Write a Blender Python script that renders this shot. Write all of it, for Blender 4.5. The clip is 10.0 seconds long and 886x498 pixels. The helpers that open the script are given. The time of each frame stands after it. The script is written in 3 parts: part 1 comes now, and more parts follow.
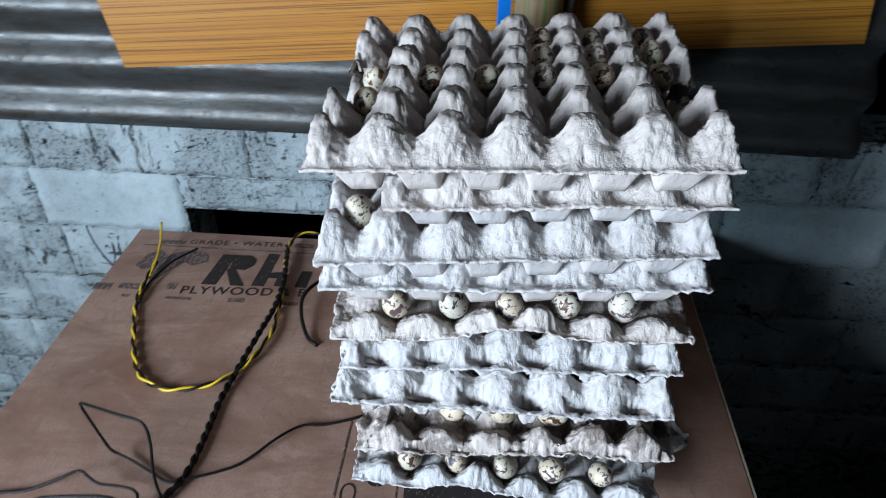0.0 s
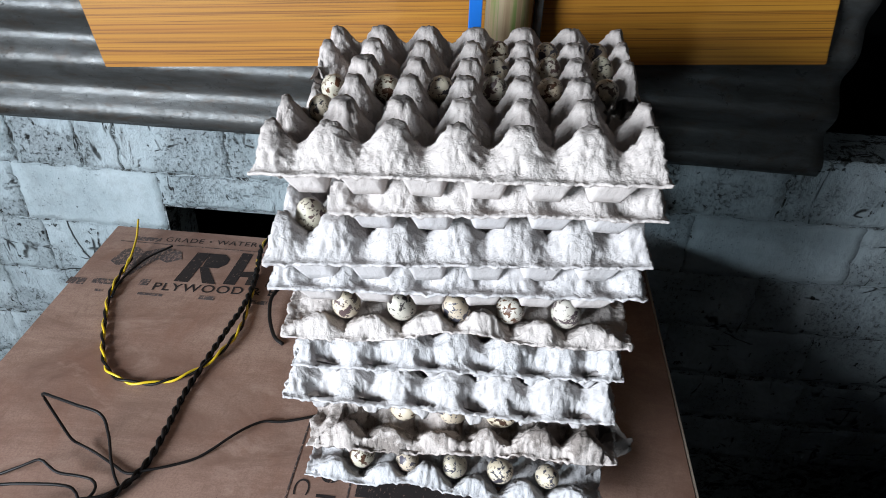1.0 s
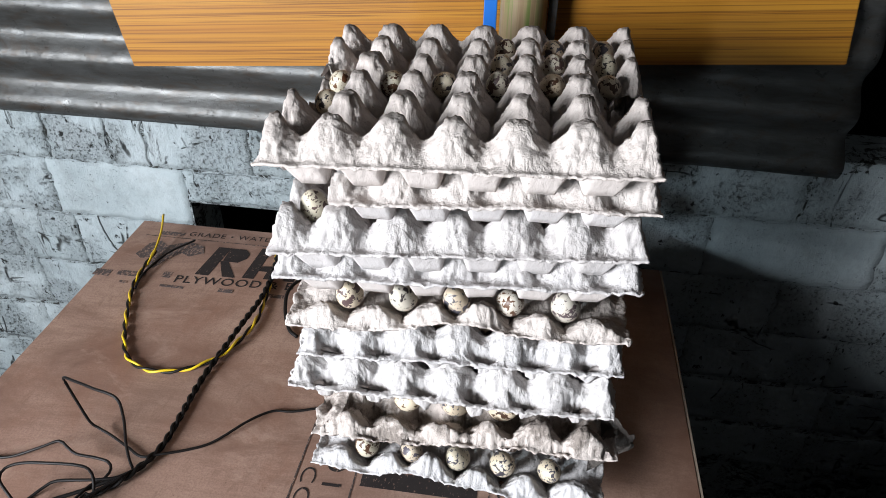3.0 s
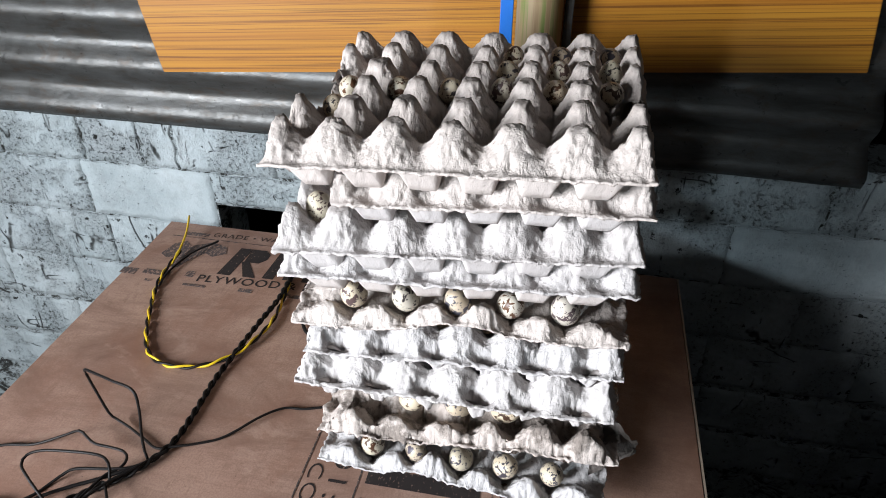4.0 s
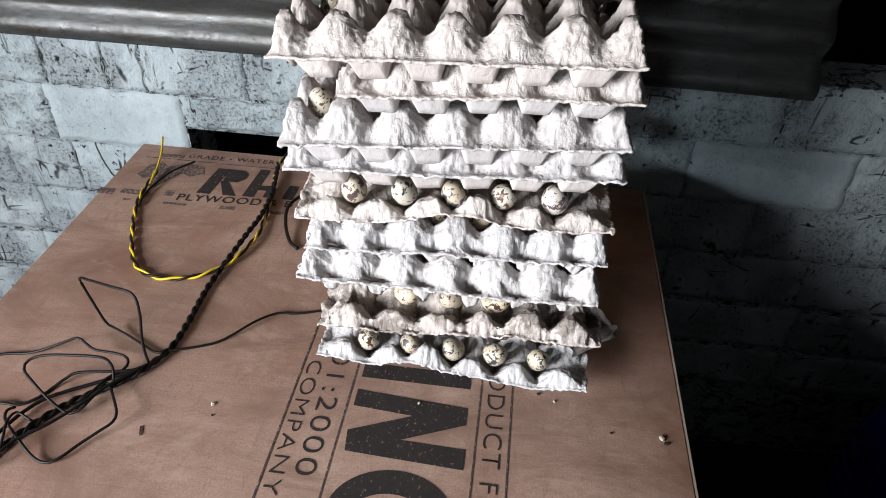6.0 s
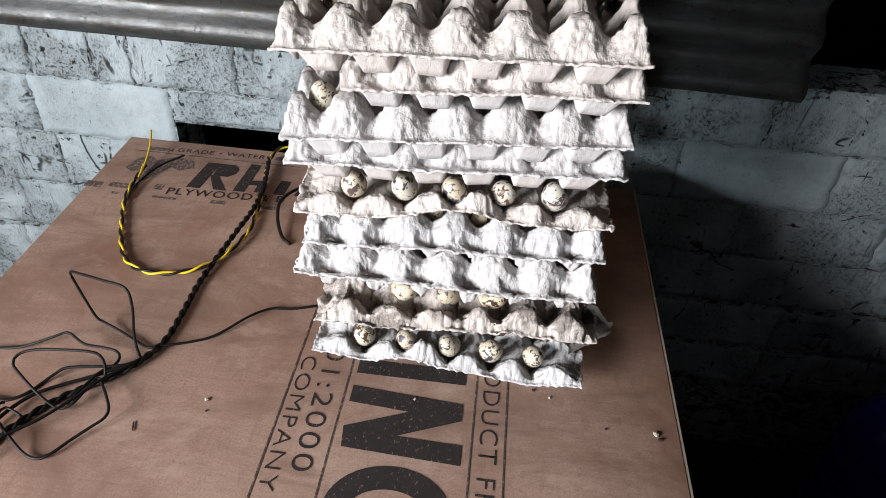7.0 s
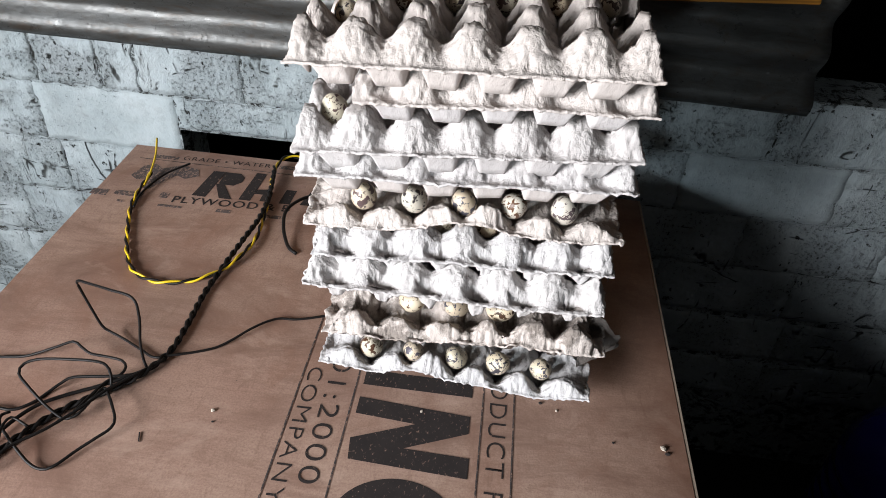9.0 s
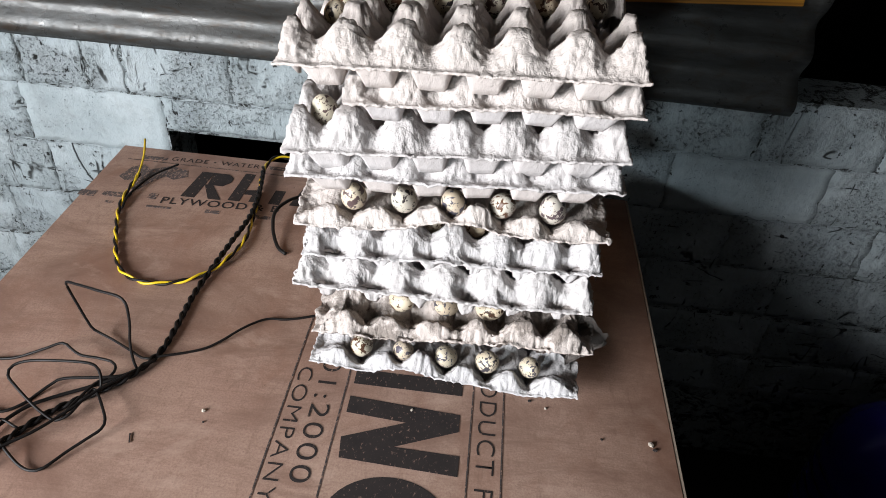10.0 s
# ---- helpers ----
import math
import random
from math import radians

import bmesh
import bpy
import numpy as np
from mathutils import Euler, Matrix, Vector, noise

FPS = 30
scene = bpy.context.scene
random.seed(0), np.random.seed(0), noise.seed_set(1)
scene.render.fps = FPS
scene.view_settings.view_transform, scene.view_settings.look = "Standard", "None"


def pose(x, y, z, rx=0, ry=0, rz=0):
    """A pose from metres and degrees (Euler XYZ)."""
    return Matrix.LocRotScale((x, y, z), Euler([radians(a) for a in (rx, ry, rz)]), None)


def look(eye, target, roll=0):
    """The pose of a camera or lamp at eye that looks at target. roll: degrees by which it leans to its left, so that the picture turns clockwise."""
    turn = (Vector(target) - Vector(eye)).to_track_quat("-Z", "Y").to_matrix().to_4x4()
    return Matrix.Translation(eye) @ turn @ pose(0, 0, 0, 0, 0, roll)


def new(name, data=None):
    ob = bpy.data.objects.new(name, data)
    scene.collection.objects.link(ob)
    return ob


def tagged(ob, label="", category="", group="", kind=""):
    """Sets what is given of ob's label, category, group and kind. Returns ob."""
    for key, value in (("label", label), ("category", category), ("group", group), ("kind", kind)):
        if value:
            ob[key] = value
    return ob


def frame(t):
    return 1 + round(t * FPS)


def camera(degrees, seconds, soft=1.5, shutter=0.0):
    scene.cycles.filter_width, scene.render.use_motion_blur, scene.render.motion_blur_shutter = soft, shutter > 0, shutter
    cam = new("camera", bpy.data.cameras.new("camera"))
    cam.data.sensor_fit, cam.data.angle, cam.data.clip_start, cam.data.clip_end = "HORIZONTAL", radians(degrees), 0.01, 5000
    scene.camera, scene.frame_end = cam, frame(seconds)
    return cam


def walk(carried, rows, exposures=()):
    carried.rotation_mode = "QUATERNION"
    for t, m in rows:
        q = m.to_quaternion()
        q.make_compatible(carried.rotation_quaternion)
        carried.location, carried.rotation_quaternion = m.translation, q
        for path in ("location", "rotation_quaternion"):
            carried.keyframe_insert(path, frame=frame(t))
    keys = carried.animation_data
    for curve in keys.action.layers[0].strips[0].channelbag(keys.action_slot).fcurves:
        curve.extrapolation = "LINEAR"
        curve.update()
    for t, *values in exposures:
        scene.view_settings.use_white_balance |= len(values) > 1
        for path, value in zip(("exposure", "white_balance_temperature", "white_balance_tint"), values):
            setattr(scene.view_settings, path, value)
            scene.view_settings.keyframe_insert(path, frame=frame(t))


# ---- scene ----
cam = camera(64.4, 10.0, 0.6, 0.4)
PATH = [
    (0, (-0.02, -0.47, 0.626), (-0.145, 1.154, -0.535), 0.6),
    (0.3, (-0.040, -0.466, 0.631), (-0.049, 1.166, -0.532), 0.9),
    (0.5, (-0.035, -0.47, 0.631), (-0.043, 1.173, -0.51), 2.2),
    (1, (0.023, -0.483, 0.638), (-0.097, 1.15, -0.511), 2.3),
    (1.5, (0.04, -0.492, 0.643), (-0.109, 1.155, -0.482), 1.2),
    (2, (0.038, -0.498, 0.641), (-0.135, 1.142, -0.491), 0.5),
    (3.3, (0.059, -0.491, 0.636), (-0.173, 1.136, -0.504), 1.1),
    (3.5, (0.063, -0.489, 0.637), (-0.205, 1.145, -0.484), 0.1),
    (4, (0.084, -0.502, 0.639), (-0.233, 1.123, -0.484), 0.2),
    (4.3, (0.099, -0.504, 0.633), (-0.284, 1.070, -0.545), -1.1),
    (4.5, (0.109, -0.513, 0.627), (-0.321, 1.044, -0.552), -1.0),
    (4.7, (0.117, -0.519, 0.623), (-0.357, 0.996, -0.598), -2.0),
    (5, (0.117, -0.532, 0.623), (-0.267, 1.006, -0.595), -1.4),
    (5.2, (0.099, -0.541, 0.628), (-0.236, 0.996, -0.608), -1.1),
    (5.5, (0.076, -0.557, 0.626), (-0.191, 0.991, -0.612), -0.0),
    (5.7, (0.064, -0.562, 0.623), (-0.146, 0.992, -0.618), 0.7),
    (7, (0.031, -0.57, 0.616), (-0.07, 0.993, -0.627), 4.0),
    (7.5, (0.025, -0.57, 0.621), (-0.087, 1.004, -0.609), 3.3),
    (8, (0.021, -0.567, 0.619), (-0.077, 1.003, -0.615), 3.9),
    (8.5, (0.022, -0.562, 0.617), (-0.07, 1.003, -0.624), 4.2),
    (9, (0.02, -0.567, 0.62), (-0.079, 1.008, -0.609), 4.5),
    (9.5, (0.021, -0.566, 0.623), (-0.058, 1.004, -0.614), 4.5),
    (10, (0.019, -0.572, 0.623), (-0.047, 1.006, -0.603), 5.0),
]
# the picture warms and brightens in the first seconds
EXPOSURES = [(0.0, -0.38, 5400, 4), (0.5, -0.32, 5750, 5), (1.0, -0.15, 5850, 7), (2.0, -0.08, 6080, 10), (3.5, 0.0, 6250, 10), (5.0, 0.0, 6250, 11), (7.0, -0.04, 6420, 11), (10.0, -0.04, 6420, 11)]
walk(cam, [(t, look(eye, target, roll)) for t, eye, target, roll in PATH], EXPOSURES)

# ---- light ----
world = bpy.data.worlds.new("world")
scene.world = world
world.use_nodes = True
wn = world.node_tree.nodes
sky = wn.new("ShaderNodeTexSky")
sky.sky_type, sky.sun_disc = "NISHITA", False
sky.sun_elevation, sky.sun_rotation = radians(35), radians(200)
wn["Background"].inputs["Strength"].default_value = 0.1
world.node_tree.links.new(sky.outputs[0], wn["Background"].inputs["Color"])

# two openings out of view: a wide one in the west wall, a small one in the front wall, cut to bound the light patch on
# the right
WEST_X, FRONT_Y = -1.6, -2.1
WEST = (-2.06, -0.98, 0.28, 1.06)             # y0, y1, z0, z1
FRONT = (-0.58, -0.345, 0.12, 0.34)            # x0, x1, z0, z1


def opening_light(name, eye, target, w, h, watts, col):
    lamp = bpy.data.lights.new(name, "AREA")
    lamp.shape, lamp.size, lamp.size_y, lamp.energy, lamp.color = "RECTANGLE", w, h, watts, col
    new(name, lamp).matrix_world = look(eye, target)


opening_light("west_daylight", (WEST_X - 0.03, sum(WEST[:2]) / 2, sum(WEST[2:]) / 2), (0, 0.15, 0.2), 1.08, 0.78, 155, (0.96, 0.98, 1.0))
# small lamp added outside in place of sky; lights the right wall patch
opening_light("front_patch_lamp", (-0.72, -3.2, 0.30), (0.45, 0.5, 0.1), 0.14, 0.14, 27.0, (0.82, 0.94, 1.0))

# ---- materials ----


class Mat:
    """A small builder for node materials."""

    def __init__(self, name, rough=0.7, metal=0.0, spec=0.5):
        self.m = bpy.data.materials.new(name)
        self.m.use_nodes = True
        self.t = self.m.node_tree
        self.n, self.l = self.t.nodes, self.t.links
        self.b = self.n["Principled BSDF"]
        self.b.inputs["Roughness"].default_value = rough
        self.b.inputs["Metallic"].default_value = metal
        self.b.inputs["Specular IOR Level"].default_value = spec
        self.tc = self.n.new("ShaderNodeTexCoord")

    def coords(self, scale=(1, 1, 1), out="Object", offset=None):
        mp = self.n.new("ShaderNodeMapping")
        mp.inputs["Scale"].default_value = scale
        self.l.new(self.tc.outputs[out], mp.inputs["Vector"])
        if offset is not None:
            self.l.new(offset, mp.inputs["Location"])
        return mp.outputs[0]

    def place(self, scale=(1, 1, 1)):
        """Coordinates of the place itself, so that one pattern runs on across neighbouring pieces."""
        mp = self.n.new("ShaderNodeMapping")
        mp.inputs["Scale"].default_value = scale
        self.l.new(self.n.new("ShaderNodeNewGeometry").outputs["Position"], mp.inputs["Vector"])
        return mp.outputs[0]

    def noise(self, vec, scale, detail=4, rough=0.55, dist=0.0):
        n = self.n.new("ShaderNodeTexNoise")
        n.inputs["Scale"].default_value, n.inputs["Detail"].default_value = scale, detail
        n.inputs["Roughness"].default_value, n.inputs["Distortion"].default_value = rough, dist
        self.l.new(vec, n.inputs["Vector"])
        return n.outputs["Fac"]

    def voronoi(self, vec, scale, feature="F1"):
        n = self.n.new("ShaderNodeTexVoronoi")
        n.feature = feature
        n.inputs["Scale"].default_value = scale
        self.l.new(vec, n.inputs["Vector"])
        return n.outputs["Distance"]

    def ramp(self, fac, stops, interp="LINEAR"):
        r = self.n.new("ShaderNodeValToRGB")
        r.color_ramp.interpolation = interp
        e = r.color_ramp.elements
        while len(e) < len(stops):
            e.new(0.5)
        for k, (p, c) in enumerate(stops):
            e[k].position = p
            e[k].color = (*c, 1) if not isinstance(c, (int, float)) else (c, c, c, 1)
        self.l.new(fac, r.inputs[0])
        return r.outputs[0]

    def mix(self, fac, a, b, mode="MIX"):
        x = self.n.new("ShaderNodeMix")
        x.data_type, x.blend_type = "RGBA", mode
        for key, v in ((0, fac), (6, a), (7, b)):
            if isinstance(v, (int, float)):
                x.inputs[key].default_value = v
            elif isinstance(v, tuple):
                x.inputs[key].default_value = (*v, 1)
            else:
                self.l.new(v, x.inputs[key])
        return x.outputs[2]

    def math(self, op, a, b=0.0):
        x = self.n.new("ShaderNodeMath")
        x.operation = op
        for k, v in enumerate((a, b)):
            if isinstance(v, (int, float)):
                x.inputs[k].default_value = v
            else:
                self.l.new(v, x.inputs[k])
        return x.outputs[0]

    def random(self):
        return self.n.new("ShaderNodeObjectInfo").outputs["Random"]

    def color(self, c):
        if isinstance(c, tuple):
            self.b.inputs["Base Color"].default_value = (*c, 1)
        else:
            self.l.new(c, self.b.inputs["Base Color"])
        return self

    def rough(self, r):
        self.l.new(r, self.b.inputs["Roughness"])
        return self

    def bump(self, height, strength=0.5, dist=0.002):
        p = self.n.new("ShaderNodeBump")
        p.inputs["Strength"].default_value, p.inputs["Distance"].default_value = strength, dist
        self.l.new(height, p.inputs["Height"])
        self.l.new(p.outputs[0], self.b.inputs["Normal"])
        return self


def pulp_material(name="grey_paper_pulp", soil=0.66, relief=0.0042, grime=(0.19, 0.155, 0.125), cool=0.0):
    """Moulded pulp: felted fibres, fine upright wrinkles, brown soil spots and rubbed dark cone tips."""
    m = Mat(name, 0.95, spec=0.1)
    v = m.place()
    big = m.noise(v, 14, 4)
    fibre = m.noise(v, 420, 5, 0.72)
    base = m.ramp(big, [(0.3, (0.485, 0.442, 0.418)), (0.7, (0.56, 0.520, 0.496))])
    tint = m.mix(m.random(), (0.94, 0.965, 1.0), (1.0, 0.955, 0.92))
    base = m.mix(1.0, base, tint, "MULTIPLY")
    base = m.mix(cool, base, (0.495, 0.49, 0.50))
    base = m.mix(m.ramp(fibre, [(0.52, 0.0), (0.74, 0.3)]), base, (0.27, 0.235, 0.21))
    wrinkle = m.noise(m.place((1, 1, 0.26)), 135, 4, 0.58, 0.4)
    base = m.mix(m.ramp(wrinkle, [(0.28, 0.3), (0.40, 0.0)]), base, (0.20, 0.175, 0.155))
    spot = m.ramp(m.noise(v, 30, 5, 0.72), [(soil, 0.0), (soil + 0.1, 0.65)])
    base = m.mix(spot, base, grime)
    speck = m.ramp(m.noise(v, 240, 3, 0.6), [(0.70, 0.0), (0.74, 0.7)])
    base = m.mix(speck, base, (0.13, 0.105, 0.085))
    sep = m.n.new("ShaderNodeSeparateXYZ")
    m.l.new(m.tc.outputs["Object"], sep.inputs[0])
    tip = m.ramp(m.math("ADD", sep.outputs[2], m.math("MULTIPLY", m.noise(v, 150, 4, 0.7), 0.012)), [(0.0335, 0.0), (0.0365, 0.8)])
    base = m.mix(tip, base, (0.12, 0.102, 0.09))
    m.color(base)
    h = m.math("ADD", m.math("MULTIPLY", fibre, 0.28), wrinkle)
    calm = m.ramp(m.noise(v, 30, 3), [(0.35, 0.4), (0.65, 1.0)])
    m.bump(m.math("MULTIPLY", h, calm), 0.9, relief)
    return m.m


def egg_material():
    m = Mat("speckled_quail_eggshell", 0.42, spec=0.4)
    rnd = m.random()
    off = m.n.new("ShaderNodeCombineXYZ")
    for k, f in enumerate((37.0, 91.0, 53.0)):
        m.l.new(m.math("MULTIPLY", rnd, f), off.inputs[k])
    v = m.coords(offset=off.outputs[0])
    base = m.ramp(rnd, [(0.0, (0.60, 0.47, 0.29)), (0.3, (0.60, 0.53, 0.38)), (0.55, (0.55, 0.53, 0.39)), (0.75, (0.52, 0.51, 0.47)), (1.0, (0.58, 0.43, 0.24))])
    dark = m.ramp(m.math("FRACT", m.math("MULTIPLY", rnd, 7.3)), [(0.0, (0.035, 0.02, 0.014)), (0.45, (0.11, 0.045, 0.018)), (0.7, (0.075, 0.07, 0.09)), (1.0, (0.03, 0.022, 0.02))])
    vary = m.math("MULTIPLY", m.math("SUBTRACT", m.math("FRACT", m.math("MULTIPLY", rnd, 13.7)), 0.55), 0.055)
    patch = m.ramp(m.math("ADD", m.noise(v, 120, 3, 0.5, 0.4), vary), [(0.56, 0.0), (0.577, 1.0)])
    dots = m.ramp(m.noise(v, 300, 3, 0.55), [(0.59, 0.0), (0.63, 1.0)])
    c = m.mix(m.noise(v, 60, 3), base, m.mix(0.75, base, (0.70, 0.66, 0.58)))
    c = m.mix(1.0, c, (0.86, 0.82, 0.79), "MULTIPLY")
    c = m.mix(patch, c, dark)
    c = m.mix(dots, c, dark)
    m.color(c)
    m.bump(m.noise(v, 500, 2), 0.06, 0.001)
    return m.m


def plywood_material():
    m = Mat("red_brown_plywood_face", 0.62, spec=0.35)
    v = m.coords()
    grain = m.noise(m.coords((1.8, 26, 8)), 3.0, 5, 0.62, 0.6)
    big = m.noise(v, 3.2, 4, 0.6)
    c = m.ramp(grain, [(0.2, (0.298, 0.180, 0.136)), (0.8, (0.378, 0.236, 0.184))])
    c = m.mix(m.ramp(big, [(0.35, 0.0), (0.65, 0.8)]), c, (0.474, 0.328, 0.252))
    dirt = m.ramp(m.noise(m.coords((0.45, 1.0, 1)), 9, 6, 0.7, 0.8), [(0.44, 0.0), (0.68, 0.88)])
    c = m.mix(dirt, c, (0.167, 0.092, 0.066))
    c = m.mix(m.ramp(m.noise(v, 420, 4, 0.7), [(0.40, 0.0), (0.72, 0.6)]), c, (0.192, 0.116, 0.085))
    c = m.mix(m.ramp(m.noise(m.coords((1, 5, 1)), 38, 6, 0.75), [(0.5, 0.0), (0.72, 0.5)]), c, (0.222, 0.131, 0.098))
    spots = m.ramp(m.noise(v, 170, 2), [(0.74, 0.0), (0.78, 0.7)])
    c = m.mix(spots, c, (0.080, 0.050, 0.041))
    stain = m.ramp(m.noise(m.coords((1.0, 0.7, 1)), 5.5, 7, 0.68, 0.9), [(0.50, 0.0), (0.66, 0.55)])
    c = m.mix(stain, c, (0.210, 0.102, 0.066))
    scuff = m.ramp(m.noise(m.coords((1.6, 0.5, 1)), 60, 7, 0.8, 0.6), [(0.52, 0.0), (0.66, 0.5)])
    c = m.mix(scuff, c, (0.20, 0.12, 0.088))
    pale = m.ramp(m.noise(m.coords((0.8, 1.3, 1)), 13, 6, 0.7, 0.5), [(0.56, 0.0), (0.72, 0.45)])
    c = m.mix(pale, c, (0.516, 0.372, 0.294))
    # dark brown that grows towards the right edge, broken up by noise
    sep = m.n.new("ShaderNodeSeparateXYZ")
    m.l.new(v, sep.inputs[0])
    right_dark = m.ramp(m.math("ADD", sep.outputs[0], m.math("MULTIPLY", m.noise(v, 14, 6, 0.7, 0.5), 0.16)), [(0.235, 0.0), (0.36, 0.75)])
    c = m.mix(right_dark, c, (0.115, 0.056, 0.036))
    m.color(c)
    m.rough(m.ramp(big, [(0.3, 0.45), (0.7, 0.68)]))
    m.bump(m.math("ADD", grain, m.math("MULTIPLY", m.noise(v, 300, 3), 0.4)), 0.18, 0.0015)
    return m.m


def ink_material(name="worn_black_stencil_ink", tone=0.62, wear=0.585):
    m = Mat(name, 0.75, spec=0.2)
    v = m.coords(out="Object")
    worn = m.ramp(m.noise(m.coords((1, 0.6, 1)), 260, 7, 0.75), [(wear, 0.0), (wear + 0.1, 0.85)])
    c = m.mix(m.noise(v, 40, 3), (0.030 * tone, 0.025 * tone, 0.026 * tone), (0.060 * tone, 0.048 * tone, 0.044 * tone))
    m.color(m.mix(worn, c, (0.36, 0.23, 0.175)))
    return m.m


def block_material(name="whitewashed_concrete_block", rough_at=0.60, relief=1.2, cracked=1.0):
    """Limewash over coarse concrete: smooth worn fields, pebbly fields, pits, runs and cracks that pass over the joints."""
    m = Mat(name, 0.92, spec=0.2)
    rnd = m.random()
    v = m.place()
    big = m.noise(v, 7, 5, 0.6)
    mid = m.noise(v, 34, 6, 0.72)
    grit = m.noise(v, 150, 5, 0.78)
    c = m.ramp(big, [(0.3, (0.27, 0.315, 0.328)), (0.5, (0.36, 0.41, 0.425)), (0.7, (0.43, 0.475, 0.49))])
    c = m.mix(m.math("MULTIPLY", rnd, 0.35), c, (0.37, 0.42, 0.445))
    c = m.mix(m.ramp(mid, [(0.48, 0.0), (0.70, 0.5)]), c, (0.23, 0.25, 0.245))
    field = m.ramp(m.noise(v, 11, 4, 0.6), [(0.42, 0.0), (0.58, 1.0)])
    pits = m.math("MULTIPLY", m.ramp(grit, [(rough_at - 0.055, 0.0), (rough_at + 0.02, 0.9)]), field)
    c = m.mix(pits, c, (0.07, 0.074, 0.068))
    holes = m.ramp(m.noise(m.place((1, 1, 0.8)), 62, 4, 0.65, 0.15), [(rough_at + 0.05, 0.0), (rough_at + 0.08, 0.95)])
    c = m.mix(holes, c, (0.025, 0.025, 0.023))
    runs = m.ramp(m.noise(m.place((1, 1, 0.16)), 30, 5, 0.7, 0.6), [(rough_at + 0.03, 0.0), (rough_at + 0.10, 0.7)])
    c = m.mix(runs, c, (0.075, 0.075, 0.068))
    # cracks: thin wandering lines, upright and level, broken off here and there
    upright = m.ramp(m.noise(m.place((1, 1, 0.30)), 11, 2, 0.5, 0.35), [(0.490, 0.0), (0.497, 1.0), (0.503, 1.0), (0.510, 0.0)])
    level = m.ramp(m.noise(m.place((0.3, 1, 1.2)), 10, 3, 0.5, 0.3), [(0.491, 0.0), (0.498, 1.0), (0.502, 1.0), (0.509, 0.0)])
    where = m.ramp(m.noise(v, 16, 3, 0.6), [(0.55, 0.0), (0.60, 0.95 * cracked)])
    crack = m.math("MULTIPLY", m.math("MAXIMUM", upright, level), where)
    c = m.mix(crack, c, (0.02, 0.02, 0.018))
    m.color(c)
    pits = m.math("ADD", pits, crack)
    h = m.math("ADD", m.math("MULTIPLY", mid, 1.2), m.math("MULTIPLY", m.math("ADD", pits, m.math("ADD", holes, runs)), -0.7))
    h = m.math("ADD", h, m.math("MULTIPLY", m.math("MULTIPLY", grit, m.math("ADD", field, 0.25)), 1.1))
    m.bump(h, 0.9, 0.006 * relief)
    return m.m


def mortar_material():
    m = Mat("rough_whitewashed_mortar", 0.95, spec=0.15)
    v = m.place()
    c = m.ramp(m.noise(v, 40, 6, 0.78), [(0.40, (0.05, 0.052, 0.048)), (0.48, (0.32, 0.36, 0.37))])
    crack = m.ramp(m.noise(m.place((1, 1, 1.4)), 17, 7, 0.78, 1.4), [(0.515, 0.0), (0.565, 0.97)])
    m.color(m.mix(crack, c, (0.022, 0.022, 0.02)))
    m.bump(m.noise(v, 60, 6, 0.75), 1.0, 0.008)
    return m.m


def zinc_material():
    m = Mat("weathered_galvanised_steel", 0.5, 0.4, 0.4)
    v = m.coords()
    spangle = m.noise(m.coords((0.5, 1, 2.2)), 24, 6, 0.75, 0.5)
    c = m.ramp(spangle, [(0.3, (0.038, 0.036, 0.032)), (0.7, (0.088, 0.091, 0.090))])
    rust = m.ramp(m.noise(m.coords((0.7, 1, 1.6)), 34, 6, 0.75, 0.8), [(0.52, 0.0), (0.66, 0.8)])
    c = m.mix(rust, c, (0.055, 0.042, 0.032))
    chips = m.ramp(m.noise(m.coords((1, 1, 0.6)), 120, 5, 0.75), [(0.64, 0.0), (0.68, 0.9)])
    c = m.mix(chips, c, (0.035, 0.033, 0.032))
    m.color(c)
    m.rough(m.ramp(m.noise(v, 45, 6, 0.75), [(0.3, 0.22), (0.72, 0.55)]))
    m.bump(m.math("ADD", m.noise(v, 45, 6, 0.75), m.math("MULTIPLY", chips, -0.5)), 0.35, 0.003)
    return m.m


def laminate_material():
    m = Mat("orange_teak_laminate", 0.42, spec=0.4)
    tilt = m.n.new("ShaderNodeMapping")
    tilt.inputs["Rotation"].default_value = (0, radians(4.1), 0)
    m.l.new(m.tc.outputs["Object"], tilt.inputs["Vector"])

    def at(scale):
        mp = m.n.new("ShaderNodeMapping")
        mp.inputs["Scale"].default_value = scale
        m.l.new(tilt.outputs[0], mp.inputs["Vector"])
        return mp.outputs[0]

    w = m.noise(at((0.35, 1, 34)), 2.2, 5, 0.6, 0.5)
    fine = m.noise(at((0.5, 1, 130)), 2.4, 4, 0.62, 0.35)
    line = m.noise(at((0.28, 1, 75)), 2.9, 3, 0.5, 0.7)
    c = m.ramp(w, [(0.3, (0.43, 0.205, 0.021)), (0.55, (0.375, 0.158, 0.015)), (0.75, (0.29, 0.108, 0.011))])
    c = m.mix(m.ramp(fine, [(0.50, 0.0), (0.66, 0.55)]), c, (0.20, 0.065, 0.008))
    c = m.mix(m.ramp(line, [(0.57, 0.0), (0.61, 0.7), (0.635, 0.0)]), c, (0.075, 0.024, 0.006))
    line2 = m.noise(at((0.4, 1, 150)), 2.3, 3, 0.5, 0.4)
    c = m.mix(m.ramp(line2, [(0.57, 0.0), (0.62, 0.7), (0.66, 0.1)]), c, (0.11, 0.036, 0.007))
    m.color(c)
    return m.m


